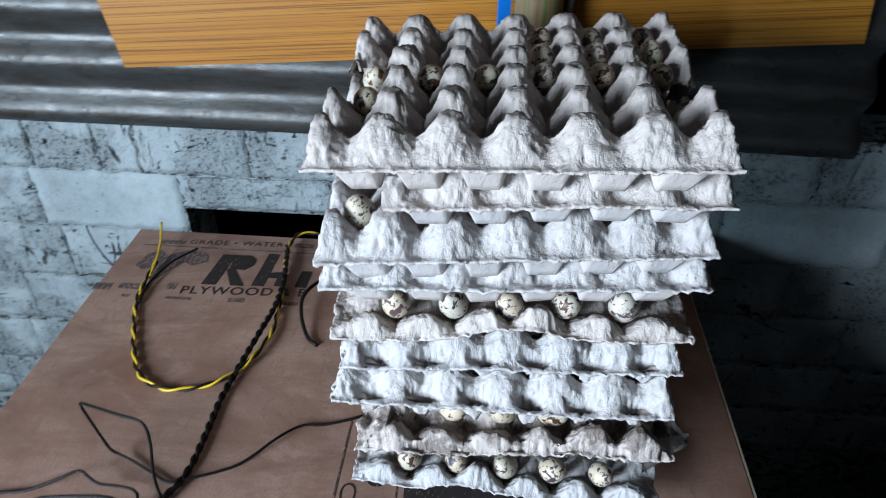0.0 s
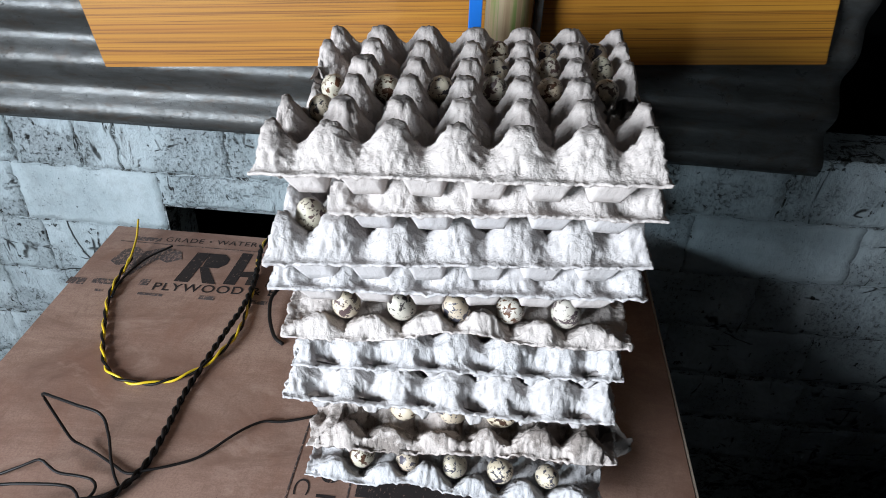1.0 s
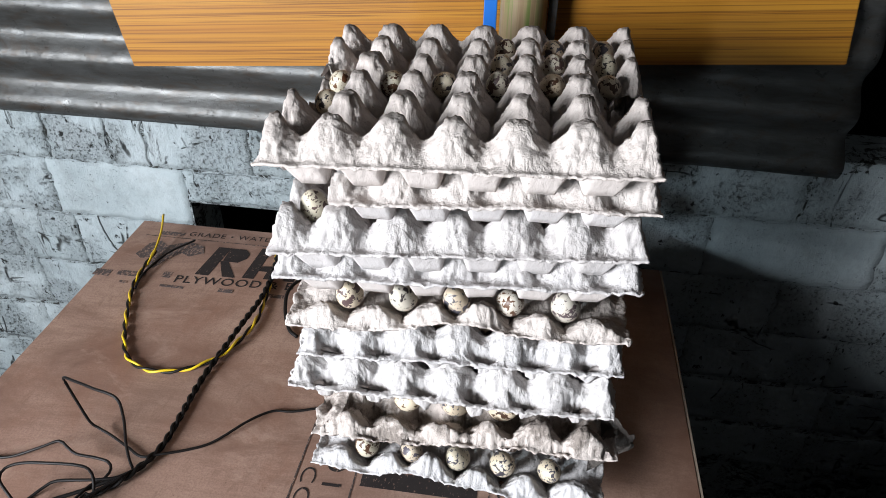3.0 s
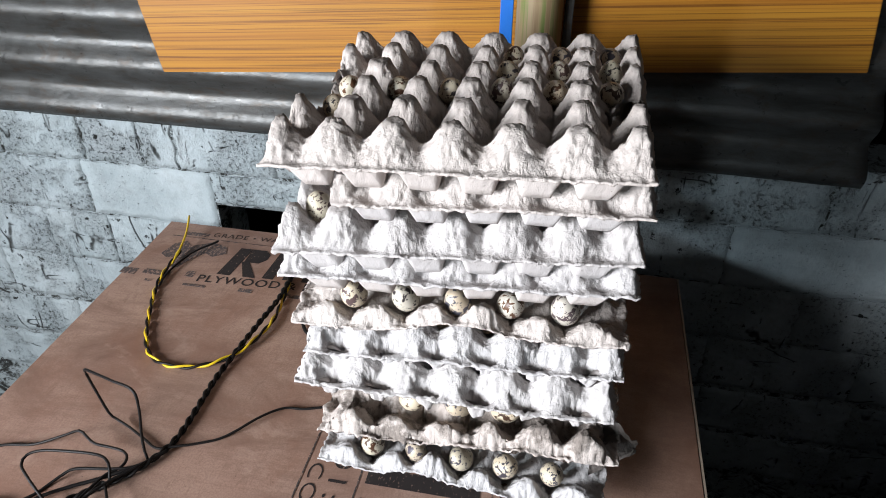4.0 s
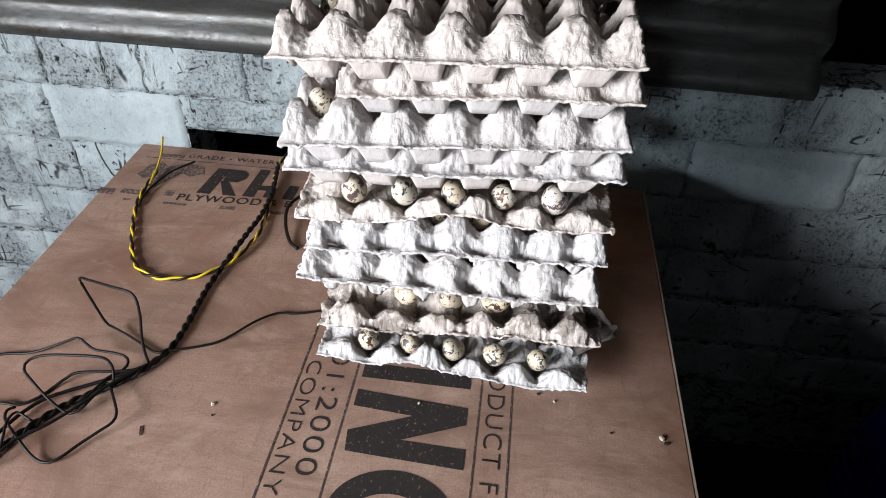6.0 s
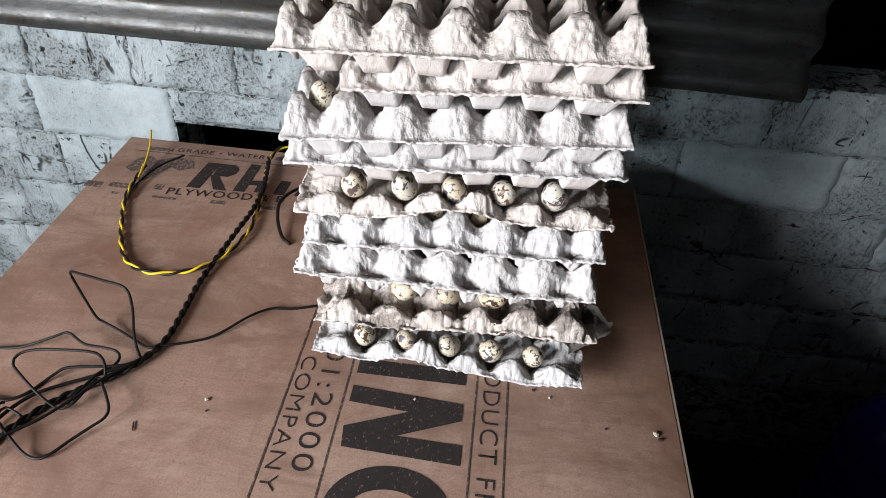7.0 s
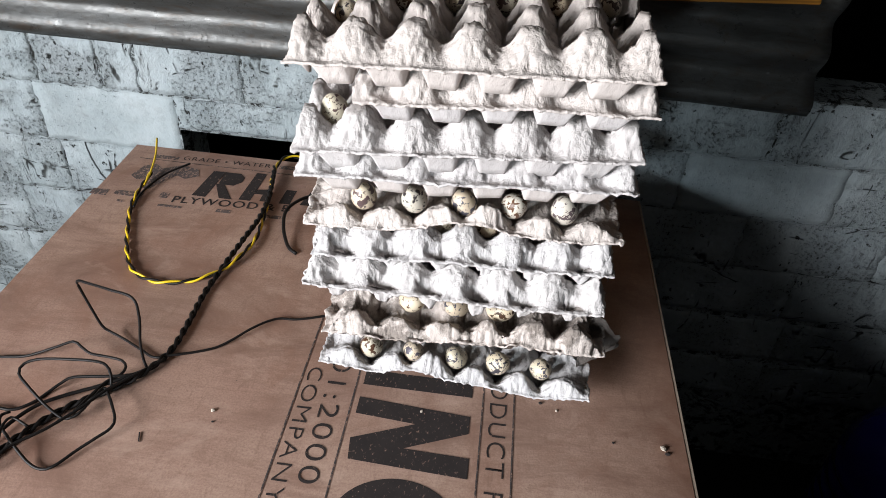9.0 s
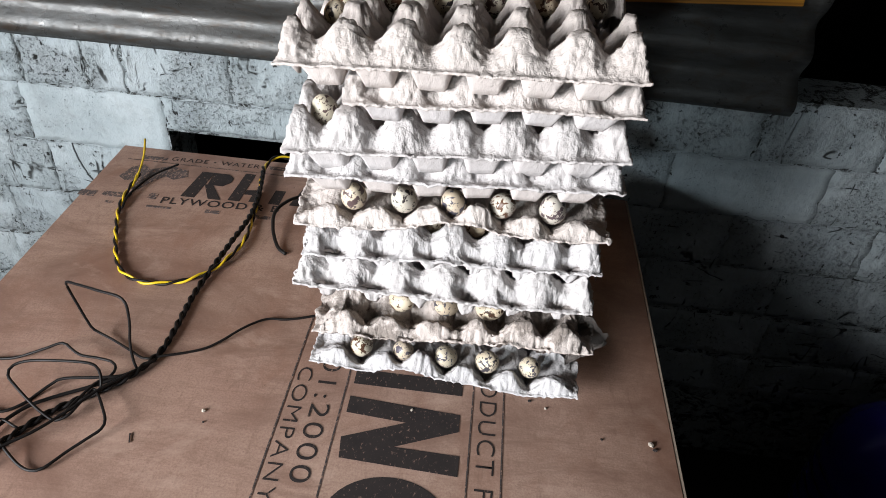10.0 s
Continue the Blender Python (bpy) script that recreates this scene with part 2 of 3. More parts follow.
def bamboo_material():
    m = Mat("dry_bamboo", 0.5, spec=0.4)
    s = m.noise(m.coords((45, 45, 1.5)), 2.0, 4, 0.6)
    c = m.ramp(s, [(0.3, (0.20, 0.13, 0.065)), (0.5, (0.31, 0.23, 0.13)), (0.64, (0.13, 0.19, 0.045)), (0.75, (0.30, 0.23, 0.14))])
    m.color(c)
    m.bump(s, 0.2, 0.002)
    return m.m


def plain(name, col, rough=0.5, vary=0.25, scale=40, metal=0.0, spec=0.5):
    m = Mat(name, rough, metal, spec)
    v = m.coords()
    dark = tuple(c * (1 - vary) for c in col)
    m.color(m.mix(m.noise(v, scale, 4), col, dark))
    m.bump(m.noise(v, scale * 6, 3), 0.12, 0.001)
    return m.m


FLATTER = pulp_material("pressed_paper_pulp", 0.70, 0.0016)
SOILED = pulp_material("soiled_paper_pulp", 0.47, grime=(0.075, 0.056, 0.042))
PALE = pulp_material("pale_paper_pulp", 0.70, 0.0046, cool=0.5)
PULP, EGG, PLY, INK, FAINT = pulp_material(), egg_material(), plywood_material(), ink_material(), ink_material("faded_print", 1.9, 0.50)
BROKEN = ink_material("broken_line_print", 1.4, 0.52)
SMOOTH = block_material("smooth_whitewashed_block", 0.66, 0.4, 0.0)
BLOCK, MORTAR, ZINC, TEAK, BAMBOO = block_material(), mortar_material(), zinc_material(), laminate_material(), bamboo_material()
PLY_EDGE = plain("pale_plywood_edge", (0.36, 0.29, 0.22), 0.8, 0.45, 90)
PLY_SIDE = plain("unseen_plywood_side", (0.13, 0.085, 0.06), 0.8, 0.4, 12)
YELLOW = plain("yellow_cable_sheath", (0.72, 0.50, 0.015), 0.38, 0.12)
BLACK = plain("black_cable_sheath", (0.009, 0.0075, 0.007), 0.5, 0.3, spec=0.22)
BLUE = plain("blue_plastic", (0.015, 0.16, 0.62), 0.4, 0.15)
VIOLET = plain("violet_blue_plastic", (0.013, 0.008, 0.18), 0.25, 0.15)
# the floor's shade is partly put into this near-black base colour
EARTH = plain("near_black_floor", (0.016, 0.014, 0.012), 0.95, 0.5, 8)
# near-black, so the walls and roof bounce hardly any light
GLOOM = plain("near_black_enclosure", (0.014, 0.013, 0.012), 0.95, 0.5, 6)
CRUMB = plain("pale_crumb", (0.55, 0.48, 0.40), 0.9, 0.3, 400)
GREEN = plain("dark_green_sacking", (0.012, 0.035, 0.022), 0.8, 0.4, 30)

# ---- building helpers ----


def mesh_of(name, bm, mat, smooth=False):
    me = bpy.data.meshes.new(name)
    bm.normal_update()
    bm.to_mesh(me)
    bm.free()
    me.materials.append(mat)
    if smooth:
        me.polygons.foreach_set("use_smooth", [True] * len(me.polygons))
    return me


def thing(name, bm, mat, label, category, kind="", group="", smooth=False, at=None):
    ob = new(name, mesh_of(name, bm, mat, smooth))
    if at is not None:
        ob.matrix_world = at
    return tagged(ob, label, category, group, kind)


def part(name, bm, mat, parent, label="", smooth=False):
    ob = new(name, mesh_of(name, bm, mat, smooth))
    ob.parent = parent
    return tagged(ob, label)


def box(x0, x1, y0, y1, z0, z1, bevel=0.0, bm=None):
    bm = bm or bmesh.new()
    vs = [bm.verts.new((x, y, z)) for z in (z0, z1) for y in (y0, y1) for x in (x0, x1)]
    fs = [bm.faces.new([vs[i] for i in q]) for q in ((0, 2, 3, 1), (4, 5, 7, 6), (0, 1, 5, 4), (2, 6, 7, 3), (0, 4, 6, 2), (1, 3, 7, 5))]
    if bevel:
        es = {e for f in fs for e in f.edges}
        bmesh.ops.bevel(bm, geom=list(es), offset=bevel, segments=2, profile=0.6, affect="EDGES")
    return bm


def prism(points, h, z0=0.0, bm=None):
    """A flat outline in x and y, thickened upwards."""
    bm = bm or bmesh.new()
    lo = [bm.verts.new((x, y, z0)) for x, y in points]
    hi = [bm.verts.new((x, y, z0 + h)) for x, y in points]
    n = len(points)
    bm.faces.new(hi)
    bm.faces.new(lo[::-1])
    for i in range(n):
        bm.faces.new((lo[i], lo[(i + 1) % n], hi[(i + 1) % n], hi[i]))
    bmesh.ops.recalc_face_normals(bm, faces=bm.faces)
    return bm


def spline(points, step=0.004):
    """Catmull-Rom through the points, at even steps."""
    p = [Vector(q) for q in points]
    p = [2 * p[0] - p[1]] + p + [2 * p[-1] - p[-2]]
    out = []
    for i in range(1, len(p) - 2):
        n = max(2, int((p[i + 1] - p[i]).length / step))
        for k in range(n):
            t = k / n
            out.append(0.5 * ((2 * p[i]) + (p[i + 1] - p[i - 1]) * t + (2 * p[i - 1] - 5 * p[i] + 4 * p[i + 1] - p[i + 2]) * t * t
                              + (3 * p[i] - p[i - 1] - 3 * p[i + 1] + p[i + 2]) * t ** 3))
    out.append(p[-2])
    return out


def tube(points, r, sides=7, bm=None):
    bm = bm or bmesh.new()
    rings, up = [], Vector((0, 0, 1))
    for i, q in enumerate(points):
        d = (points[min(i + 1, len(points) - 1)] - points[max(i - 1, 0)]).normalized()
        a = d.cross(up)
        a = a.normalized() if a.length > 1e-4 else Vector((1, 0, 0))
        b = a.cross(d)
        rings.append([bm.verts.new(q + r * (math.cos(w) * a + math.sin(w) * b)) for w in [2 * math.pi * k / sides for k in range(sides)]])
    for u, v in zip(rings, rings[1:]):
        for k in range(sides):
            bm.faces.new((u[k], u[(k + 1) % sides], v[(k + 1) % sides], v[k]))
    bm.faces.new(rings[0][::-1])
    bm.faces.new(rings[-1])
    return bm


def helix(points, r, pitch, phase):
    """A strand that winds round the path."""
    out, s = [], 0.0
    for i, q in enumerate(points):
        if i:
            s += (q - points[i - 1]).length
        d = (points[min(i + 1, len(points) - 1)] - points[max(i - 1, 0)]).normalized()
        a = d.cross(Vector((0, 0, 1))).normalized()
        b = a.cross(d)
        w = 2 * math.pi * s / pitch + phase
        out.append(q + r * (math.cos(w) * a + math.sin(w) * b))
    return out


def lathe(profile, sides=24, bm=None):
    """Turned about z; the profile is rows of radius, height."""
    bm = bm or bmesh.new()
    rings = [[bm.verts.new((r * math.cos(2 * math.pi * k / sides), r * math.sin(2 * math.pi * k / sides), z)) for k in range(sides)] for r, z in profile]
    for u, v in zip(rings, rings[1:]):
        for k in range(sides):
            bm.faces.new((u[k], u[(k + 1) % sides], v[(k + 1) % sides], v[k]))
    bm.faces.new(rings[0][::-1])
    bm.faces.new(rings[-1])
    return bm


# ---- the shed ----
FLOOR, CEIL = -0.75, 1.6
WALL_Y = 0.525
X0, X1 = WEST_X, 1.0
thing("floor", box(X0, X1, FRONT_Y - 0.1, 1.3, FLOOR - 0.1, FLOOR), EARTH, "trodden earth floor, its shadow deepened by a near-black colour", "floor", "structure")
# roof and walls are added out of view to keep stray light out
thing("ceiling", box(X0, X1, FRONT_Y - 0.1, 1.3, CEIL, CEIL + 0.05), GLOOM, "unseen near-black roof that closes the room", "ceiling", "structure")
ww = box(X0 - 0.1, X0, FRONT_Y - 0.1, WEST[0], FLOOR, CEIL)
box(X0 - 0.1, X0, WEST[1], 1.3, FLOOR, CEIL, bm=ww)
box(X0 - 0.1, X0, WEST[0], WEST[1], FLOOR, WEST[2], bm=ww)
box(X0 - 0.1, X0, WEST[0], WEST[1], WEST[3], CEIL, bm=ww)
thing("wall_west", ww, GLOOM, "unseen near-black wall with an opening for the daylight", "wall", "structure")
thing("wall_east", box(X1, X1 + 0.1, FRONT_Y - 0.1, 1.3, FLOOR, CEIL), GLOOM, "unseen near-black wall that closes the room", "wall", "structure")
# stands in for the dark gap past the end of the sheet
thing("wall_far", box(X0, X1, 1.3, 1.4, FLOOR, CEIL), GLOOM, "near-black wall put in the dark gap beyond the steel sheet", "wall", "structure")
fw = box(X0, FRONT[0], FRONT_Y - 0.1, FRONT_Y, FLOOR, CEIL)
box(FRONT[1], X1, FRONT_Y - 0.1, FRONT_Y, FLOOR, CEIL, bm=fw)
box(FRONT[0], FRONT[1], FRONT_Y - 0.1, FRONT_Y, FLOOR, FRONT[2], bm=fw)
box(FRONT[0], FRONT[1], FRONT_Y - 0.1, FRONT_Y, FRONT[3], CEIL, bm=fw)
thing("wall_front", fw, GLOOM, "unseen near-black wall with a hole that bounds the light patch", "wall", "structure")

# block wall: a rough mortar core with a hole, and proud blocks on its face
WALL_TOP = 0.150
HOLE = (-0.548, -0.285, -0.170, -0.032)
core = box(X0, HOLE[0], WALL_Y + 0.006, WALL_Y + 0.11, FLOOR, WALL_TOP)
box(HOLE[1], X1, WALL_Y + 0.006, WALL_Y + 0.11, FLOOR, WALL_TOP, bm=core)
box(HOLE[0], HOLE[1], WALL_Y + 0.006, WALL_Y + 0.11, FLOOR, HOLE[2], bm=core)
box(HOLE[0], HOLE[1], WALL_Y + 0.006, WALL_Y + 0.11, HOLE[3], WALL_TOP, bm=core)
wall_back = thing("wall_back", core, MORTAR, "low wall of whitewashed concrete blocks with rough mortar", "wall", "structure")


def block_mesh(w, h, d, seed):
    """One block, face towards -y, with an uneven chipped outline; its origin is the middle of its back."""
    rnd = random.Random(seed)
    nx, nz = 20, 10
    bm = bmesh.new()
    grid = []
    for j in range(nz + 1):
        row = []
        for i in range(nx + 1):
            edge = i in (0, nx) or j in (0, nz)
            x, z = (i / nx - 0.5) * w, (j / nz - 0.5) * h
            jit = 0.0018 if edge else 0.001
            y = -d + (rnd.uniform(0.0002, 0.0020) if edge else rnd.uniform(-0.0006, 0.0008))
            wx, wz = 0.006 * noise.noise((z * 40, seed, 1.0)), 0.005 * noise.noise((x * 30, seed, 5.0))
            row.append(bm.verts.new((x + wx + rnd.uniform(-jit, jit), y, z + wz + rnd.uniform(-jit, jit))))
        grid.append(row)
    for j in range(nz):
        for i in range(nx):
            bm.faces.new((grid[j][i], grid[j][i + 1], grid[j + 1][i + 1], grid[j + 1][i]))
    rim = grid[0] + [r[-1] for r in grid[1:]] + grid[-1][-2::-1] + [r[0] for r in grid[-2:0:-1]]
    back = [bm.verts.new((v.co.x * 1.012, 0.004, v.co.z * 1.02)) for v in rim]
    n = len(rim)
    for k in range(n):
        bm.faces.new((rim[(k + 1) % n], rim[k], back[k], back[(k + 1) % n]))
    bmesh.ops.recalc_face_normals(bm, faces=bm.faces)
    return bm


COURSES = [
    (0.037, 0.148, (-1.16, -0.97, -0.793, -0.676, -0.607, -0.417, -0.21, -0.02, 0.17, 0.49, 0.70, 0.95)),
    (-0.080, 0.034, (-1.34, -1.075, -0.812, -0.550, -0.285, -0.01, 0.11, 0.362, 0.635, 0.90)),
    (-0.195, -0.083, (-1.2, -0.93, -0.79, -0.55, -0.28, 0.0, 0.24, 0.50, 0.76, 1.0)),
    (-0.31, -0.198, (-1.34, -1.07, -0.90, -0.66, -0.40, -0.13, 0.11, 0.37, 0.63, 0.90)),
    (-0.425, -0.322, (-1.2, -0.93, -0.67, -0.40, -0.13, 0.12, 0.38, 0.65, 0.92)),
    (-0.54, -0.437, (-1.2, -0.93, -0.67, -0.40, -0.13, 0.12, 0.38, 0.65, 0.92)),
]
seed = 0
for z0, z1, joints in COURSES:
    for a, b in zip(joints, joints[1:]):
        seed += 1
        lo, hi = z0, z1
        if a == -0.550 and z0 == -0.080:
            lo = -0.026
        if a == -0.55 and z0 == -0.195:
            hi = -0.172
        rnd = random.Random(seed)
        ob = part("block", block_mesh(b - a - (0.006 if z0 > 0 else 0.003), hi - lo - 0.001, 0.0026, seed), SMOOTH if a in (-0.812, 0.362, -0.66) else BLOCK, wall_back, smooth=True)
        ob.location = ((a + b) / 2, WALL_Y + 0.006 - rnd.uniform(0, 0.0018), (lo + hi) / 2)
        ob.rotation_euler = (0, radians(rnd.uniform(-0.7, 0.7)), 0)

# corrugated steel sheet with level ribs, above the wall
RIB, AMP, SHEET_Y, SHEET_Z0 = 0.0805, 0.0090, 0.495, 0.143
bm = bmesh.new()
xs = np.concatenate([np.linspace(-1.9, -1.0, 12), np.linspace(-0.97, 0.499, 90)])
zs = np.arange(0, 100) * 0.0084 + SHEET_Z0
grid = []
for k, z in enumerate(zs):
    row = []
    for i, x in enumerate(xs):
        dent = 0.004 * noise.noise((x * 4, z * 7, 1.3)) + 0.0015 * noise.noise((x * 22, z * 25, 4.1))
        droop = 0.003 * noise.noise((x * 3, 0.0, 7.7)) if k == 0 else 0
        xr = x + (0.012 * noise.noise((z * 14, 3.0, 0.5)) if i == len(xs) - 1 else 0)
        row.append(bm.verts.new((xr, SHEET_Y - AMP * math.cos(2 * math.pi * (z - 0.160) / RIB) + dent, z + droop)))
    grid.append(row)
for u, v in zip(grid, grid[1:]):
    for i in range(len(u) - 1):
        bm.faces.new((u[i], u[i + 1], v[i + 1], v[i]))
steel = thing("corrugated_sheet", bm, ZINC, "weathered grey corrugated steel sheet above the block wall", "metal sheet", "structure", smooth=True)
so = steel.modifiers.new("thickness", "SOLIDIFY")
so.thickness, so.offset = 0.0012, 1

# laminate board hung slightly askew in front of the sheet
def board():
    outline = [(-0.558, 0.244), (0.455, 0.317), (0.412, 0.66), (-0.612, 0.59)]
    bm = bmesh.new()
    f = [bm.verts.new((x, 0.4715, z)) for x, z in outline]
    b = [bm.verts.new((x, 0.484, z)) for x, z in outline]
    bm.faces.new(f)
    bm.faces.new(b[::-1])
    for i in range(4):
        bm.faces.new((f[i], b[i], b[(i + 1) % 4], f[(i + 1) % 4]))
    bmesh.ops.recalc_face_normals(bm, faces=bm.faces)
    bmesh.ops.bevel(bm, geom=bm.edges[:], offset=0.0012, segments=2, affect="EDGES")
    return bm


thing("laminate_board", board(), TEAK, "orange teak-grained laminate board fixed over the steel sheet", "board")

# bamboo post with nodes, and the blue strip beside it
prof = []
for k in range(90):
    z = FLOOR + k * (CEIL - FLOOR) / 89
    d = (z - 0.10) % 0.42
    prof.append((0.0305 + (0.003 if d < 0.02 else 0.0), z))
thing("bamboo_post", lathe(prof, 28), BAMBOO, "brown bamboo post with a faded green streak", "post", smooth=True, at=pose(0.028, 0.4385, 0))
thing("blue_strip", box(-0.0235, -0.0065, 0.436, 0.4415, 0.16, 0.95, 0.001), BLUE, "bright blue plastic strip beside the bamboo post", "strip")
thing("metal_strip", box(0.060, 0.0715, 0.440, 0.446, 0.10, 0.95, 0.001), ZINC, "thin grey metal strip on the bamboo post", "strip")

# ---- the plywood box ----
PX0, PX1, PY0, PY1 = -0.569, 0.268, -0.75, 0.414
TH = 0.009
cabinet = tagged(new("plywood_box"), "large box of printed red-brown plywood used as a table", "box")
cabinet.location = (0, 0, FLOOR)
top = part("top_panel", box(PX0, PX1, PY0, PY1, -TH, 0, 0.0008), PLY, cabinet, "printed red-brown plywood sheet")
part("edge_strip", box(PX1 + 0.0005, PX1 + 0.0035, PY0, PY1, -TH, -0.0005, 0.0004), PLY_EDGE, cabinet, "pale raw plywood edge")
# unseen panels, darker than the top, added to block light below it
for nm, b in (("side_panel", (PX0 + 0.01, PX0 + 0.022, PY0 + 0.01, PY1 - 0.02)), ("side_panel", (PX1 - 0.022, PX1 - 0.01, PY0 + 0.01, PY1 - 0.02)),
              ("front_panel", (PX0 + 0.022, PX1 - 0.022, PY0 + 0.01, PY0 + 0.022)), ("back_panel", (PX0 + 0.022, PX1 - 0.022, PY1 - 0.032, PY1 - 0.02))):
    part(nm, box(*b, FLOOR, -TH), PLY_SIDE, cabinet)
for o in cabinet.children:
    o.location = (0, 0, -FLOOR)


def flat(points, name="printed_mark", label="worn black printed mark", faint=False):
    flat.count += 1
    ink = BROKEN if name == "printed_line" else FAINT if faint else INK
    return part(name, prism(points, 0.0003, 0.0001 + 0.00003 * (flat.count % 6)), ink, top, label)


flat.count = 0


def strip(x0, x1, y0, y1, **kw):
    return flat([(x0, y0), (x1, y0), (x1, y1), (x0, y1)], **kw)


def lettering(text, x, y, size, turn=0.0, width=1.0, thin=0.0):
    """Printed words on the sheet; size is the height of a capital."""
    cu = bpy.data.curves.new("printed_text", "FONT")
    cu.body, cu.size, cu.offset, cu.space_character = text, size / 0.69, thin, 1.12
    ob = bpy.data.objects.new("printed_text", cu)
    me = bpy.data.meshes.new_from_object(ob)
    me.transform(Matrix.Translation((x, y, 0.0004)) @ pose(0, 0, 0, 0, 0, turn) @ Matrix.Diagonal((width, 1, 1, 1)))
    me.materials.append(INK)
    o = new("printed_text", me)
    o.parent = top
    bpy.data.objects.remove(ob)
    return tagged(o, "black stencilled words " + text.lower())


# big mark: three heavy bars, a slanted bar, and a ring
strip(-0.092, 0.033, -0.0385, -0.0165)
flat([(-0.092, -0.057), (0.033, -0.066), (0.033, -0.089), (-0.034, -0.118), (0.036, -0.120), (0.036, -0.145), (-0.088, -0.139), (-0.091, -0.113), (-0.025, -0.085), (-0.092, -0.080)])
ring = bmesh.new()
N = 40
vo = [ring.verts.new((-0.029 + 0.063 * math.cos(a), -0.208 + 0.053 * math.sin(a), 0.0004)) for a in [2 * math.pi * k / N for k in range(N)]]
vi = [ring.verts.new((-0.029 + 0.038 * math.cos(a), -0.208 + 0.026 * math.sin(a), 0.0004)) for a in [2 * math.pi * k / N for k in range(N)]]
for k in range(N):
    ring.faces.new((vo[k], vo[(k + 1) % N], vi[(k + 1) % N], vi[k]))
part("printed_mark", ring, INK, top, "worn black printed mark")
for x, y1, wd in ((0.0455, 0.30, 0.0016), (0.0805, 0.30, 0.0016), (-0.163, 0.062, 0.0018), (-0.0995, 0.062, 0.0018)):
    strip(x - wd / 2, x + wd / 2, -0.60, y1, name="printed_line", label="thin black printed line")
lettering("01:2000", -0.1325, -0.003, 0.0215, -90, 1.55, -0.0003)
lettering("COMPANY", -0.1575, -0.021, 0.0165, -90, 1.44, -0.0003)
lettering("PRODUCT FR", 0.0535, 0.032, 0.0195, -90, 1.20, -0.0003)
# far end: small line of words, mark, words, small bars
lettering("GRADE • WATER", -0.478, 0.382, 0.0115, 2, 1.05)
strip(-0.318, -0.285, 0.388, 0.398, faint=True)
strip(-0.525, -0.485, 0.379, 0.389, faint=True)
strip(-0.545, -0.27, 0.3735, 0.3748, name="printed_line", label="thin black printed line")
# the bold mark beside the beast badge, as plain blocks
flat([(-0.424, 0.287), (-0.403, 0.287), (-0.396, 0.360), (-0.416, 0.360)])
flat([(-0.396, 0.325), (-0.372, 0.325), (-0.362, 0.337), (-0.362, 0.350), (-0.371, 0.360), (-0.396, 0.360)])
flat([(-0.400, 0.325), (-0.386, 0.325), (-0.362, 0.288), (-0.382, 0.288)])
flat([(-0.352, 0.290), (-0.334, 0.290), (-0.331, 0.368), (-0.348, 0.368)])
flat([(-0.332, 0.322), (-0.314, 0.325), (-0.306, 0.318), (-0.304, 0.292), (-0.320, 0.292), (-0.320, 0.310), (-0.333, 0.310)])
flat([(-0.290, 0.292), (-0.273, 0.292), (-0.272, 0.330), (-0.288, 0.330)])
flat([(-0.258, 0.294), (-0.243, 0.294), (-0.222, 0.368), (-0.242, 0.368)])
flat([(-0.536, 0.322), (-0.528, 0.352), (-0.512, 0.362), (-0.498, 0.350), (-0.470, 0.366), (-0.440, 0.358), (-0.433, 0.340), (-0.452, 0.328), (-0.466, 0.335), (-0.480, 0.318), (-0.492, 0.292), (-0.506, 0.290), (-0.508, 0.318), (-0.522, 0.312)], faint=True)
lettering("PLYWOOD & B", -0.448, 0.2635, 0.0165, 3, 1.02, 0.0003)
for a in ((-0.573, -0.548, 0.262, 0.277), (-0.538, -0.495, 0.267, 0.279), (-0.47, -0.457, 0.272, 0.286), (-0.525, -0.513, 0.250, 0.255), (-0.462, -0.426, 0.2505, 0.2555), (-0.374, -0.352, 0.252, 0.260), (-0.30, -0.276, 0.252, 0.260)):
    strip(*a, label="small faded printed mark", faint=True)

# ---- egg trays ----
PITCH, HX, HY = 0.0480, 0.153, 0.151


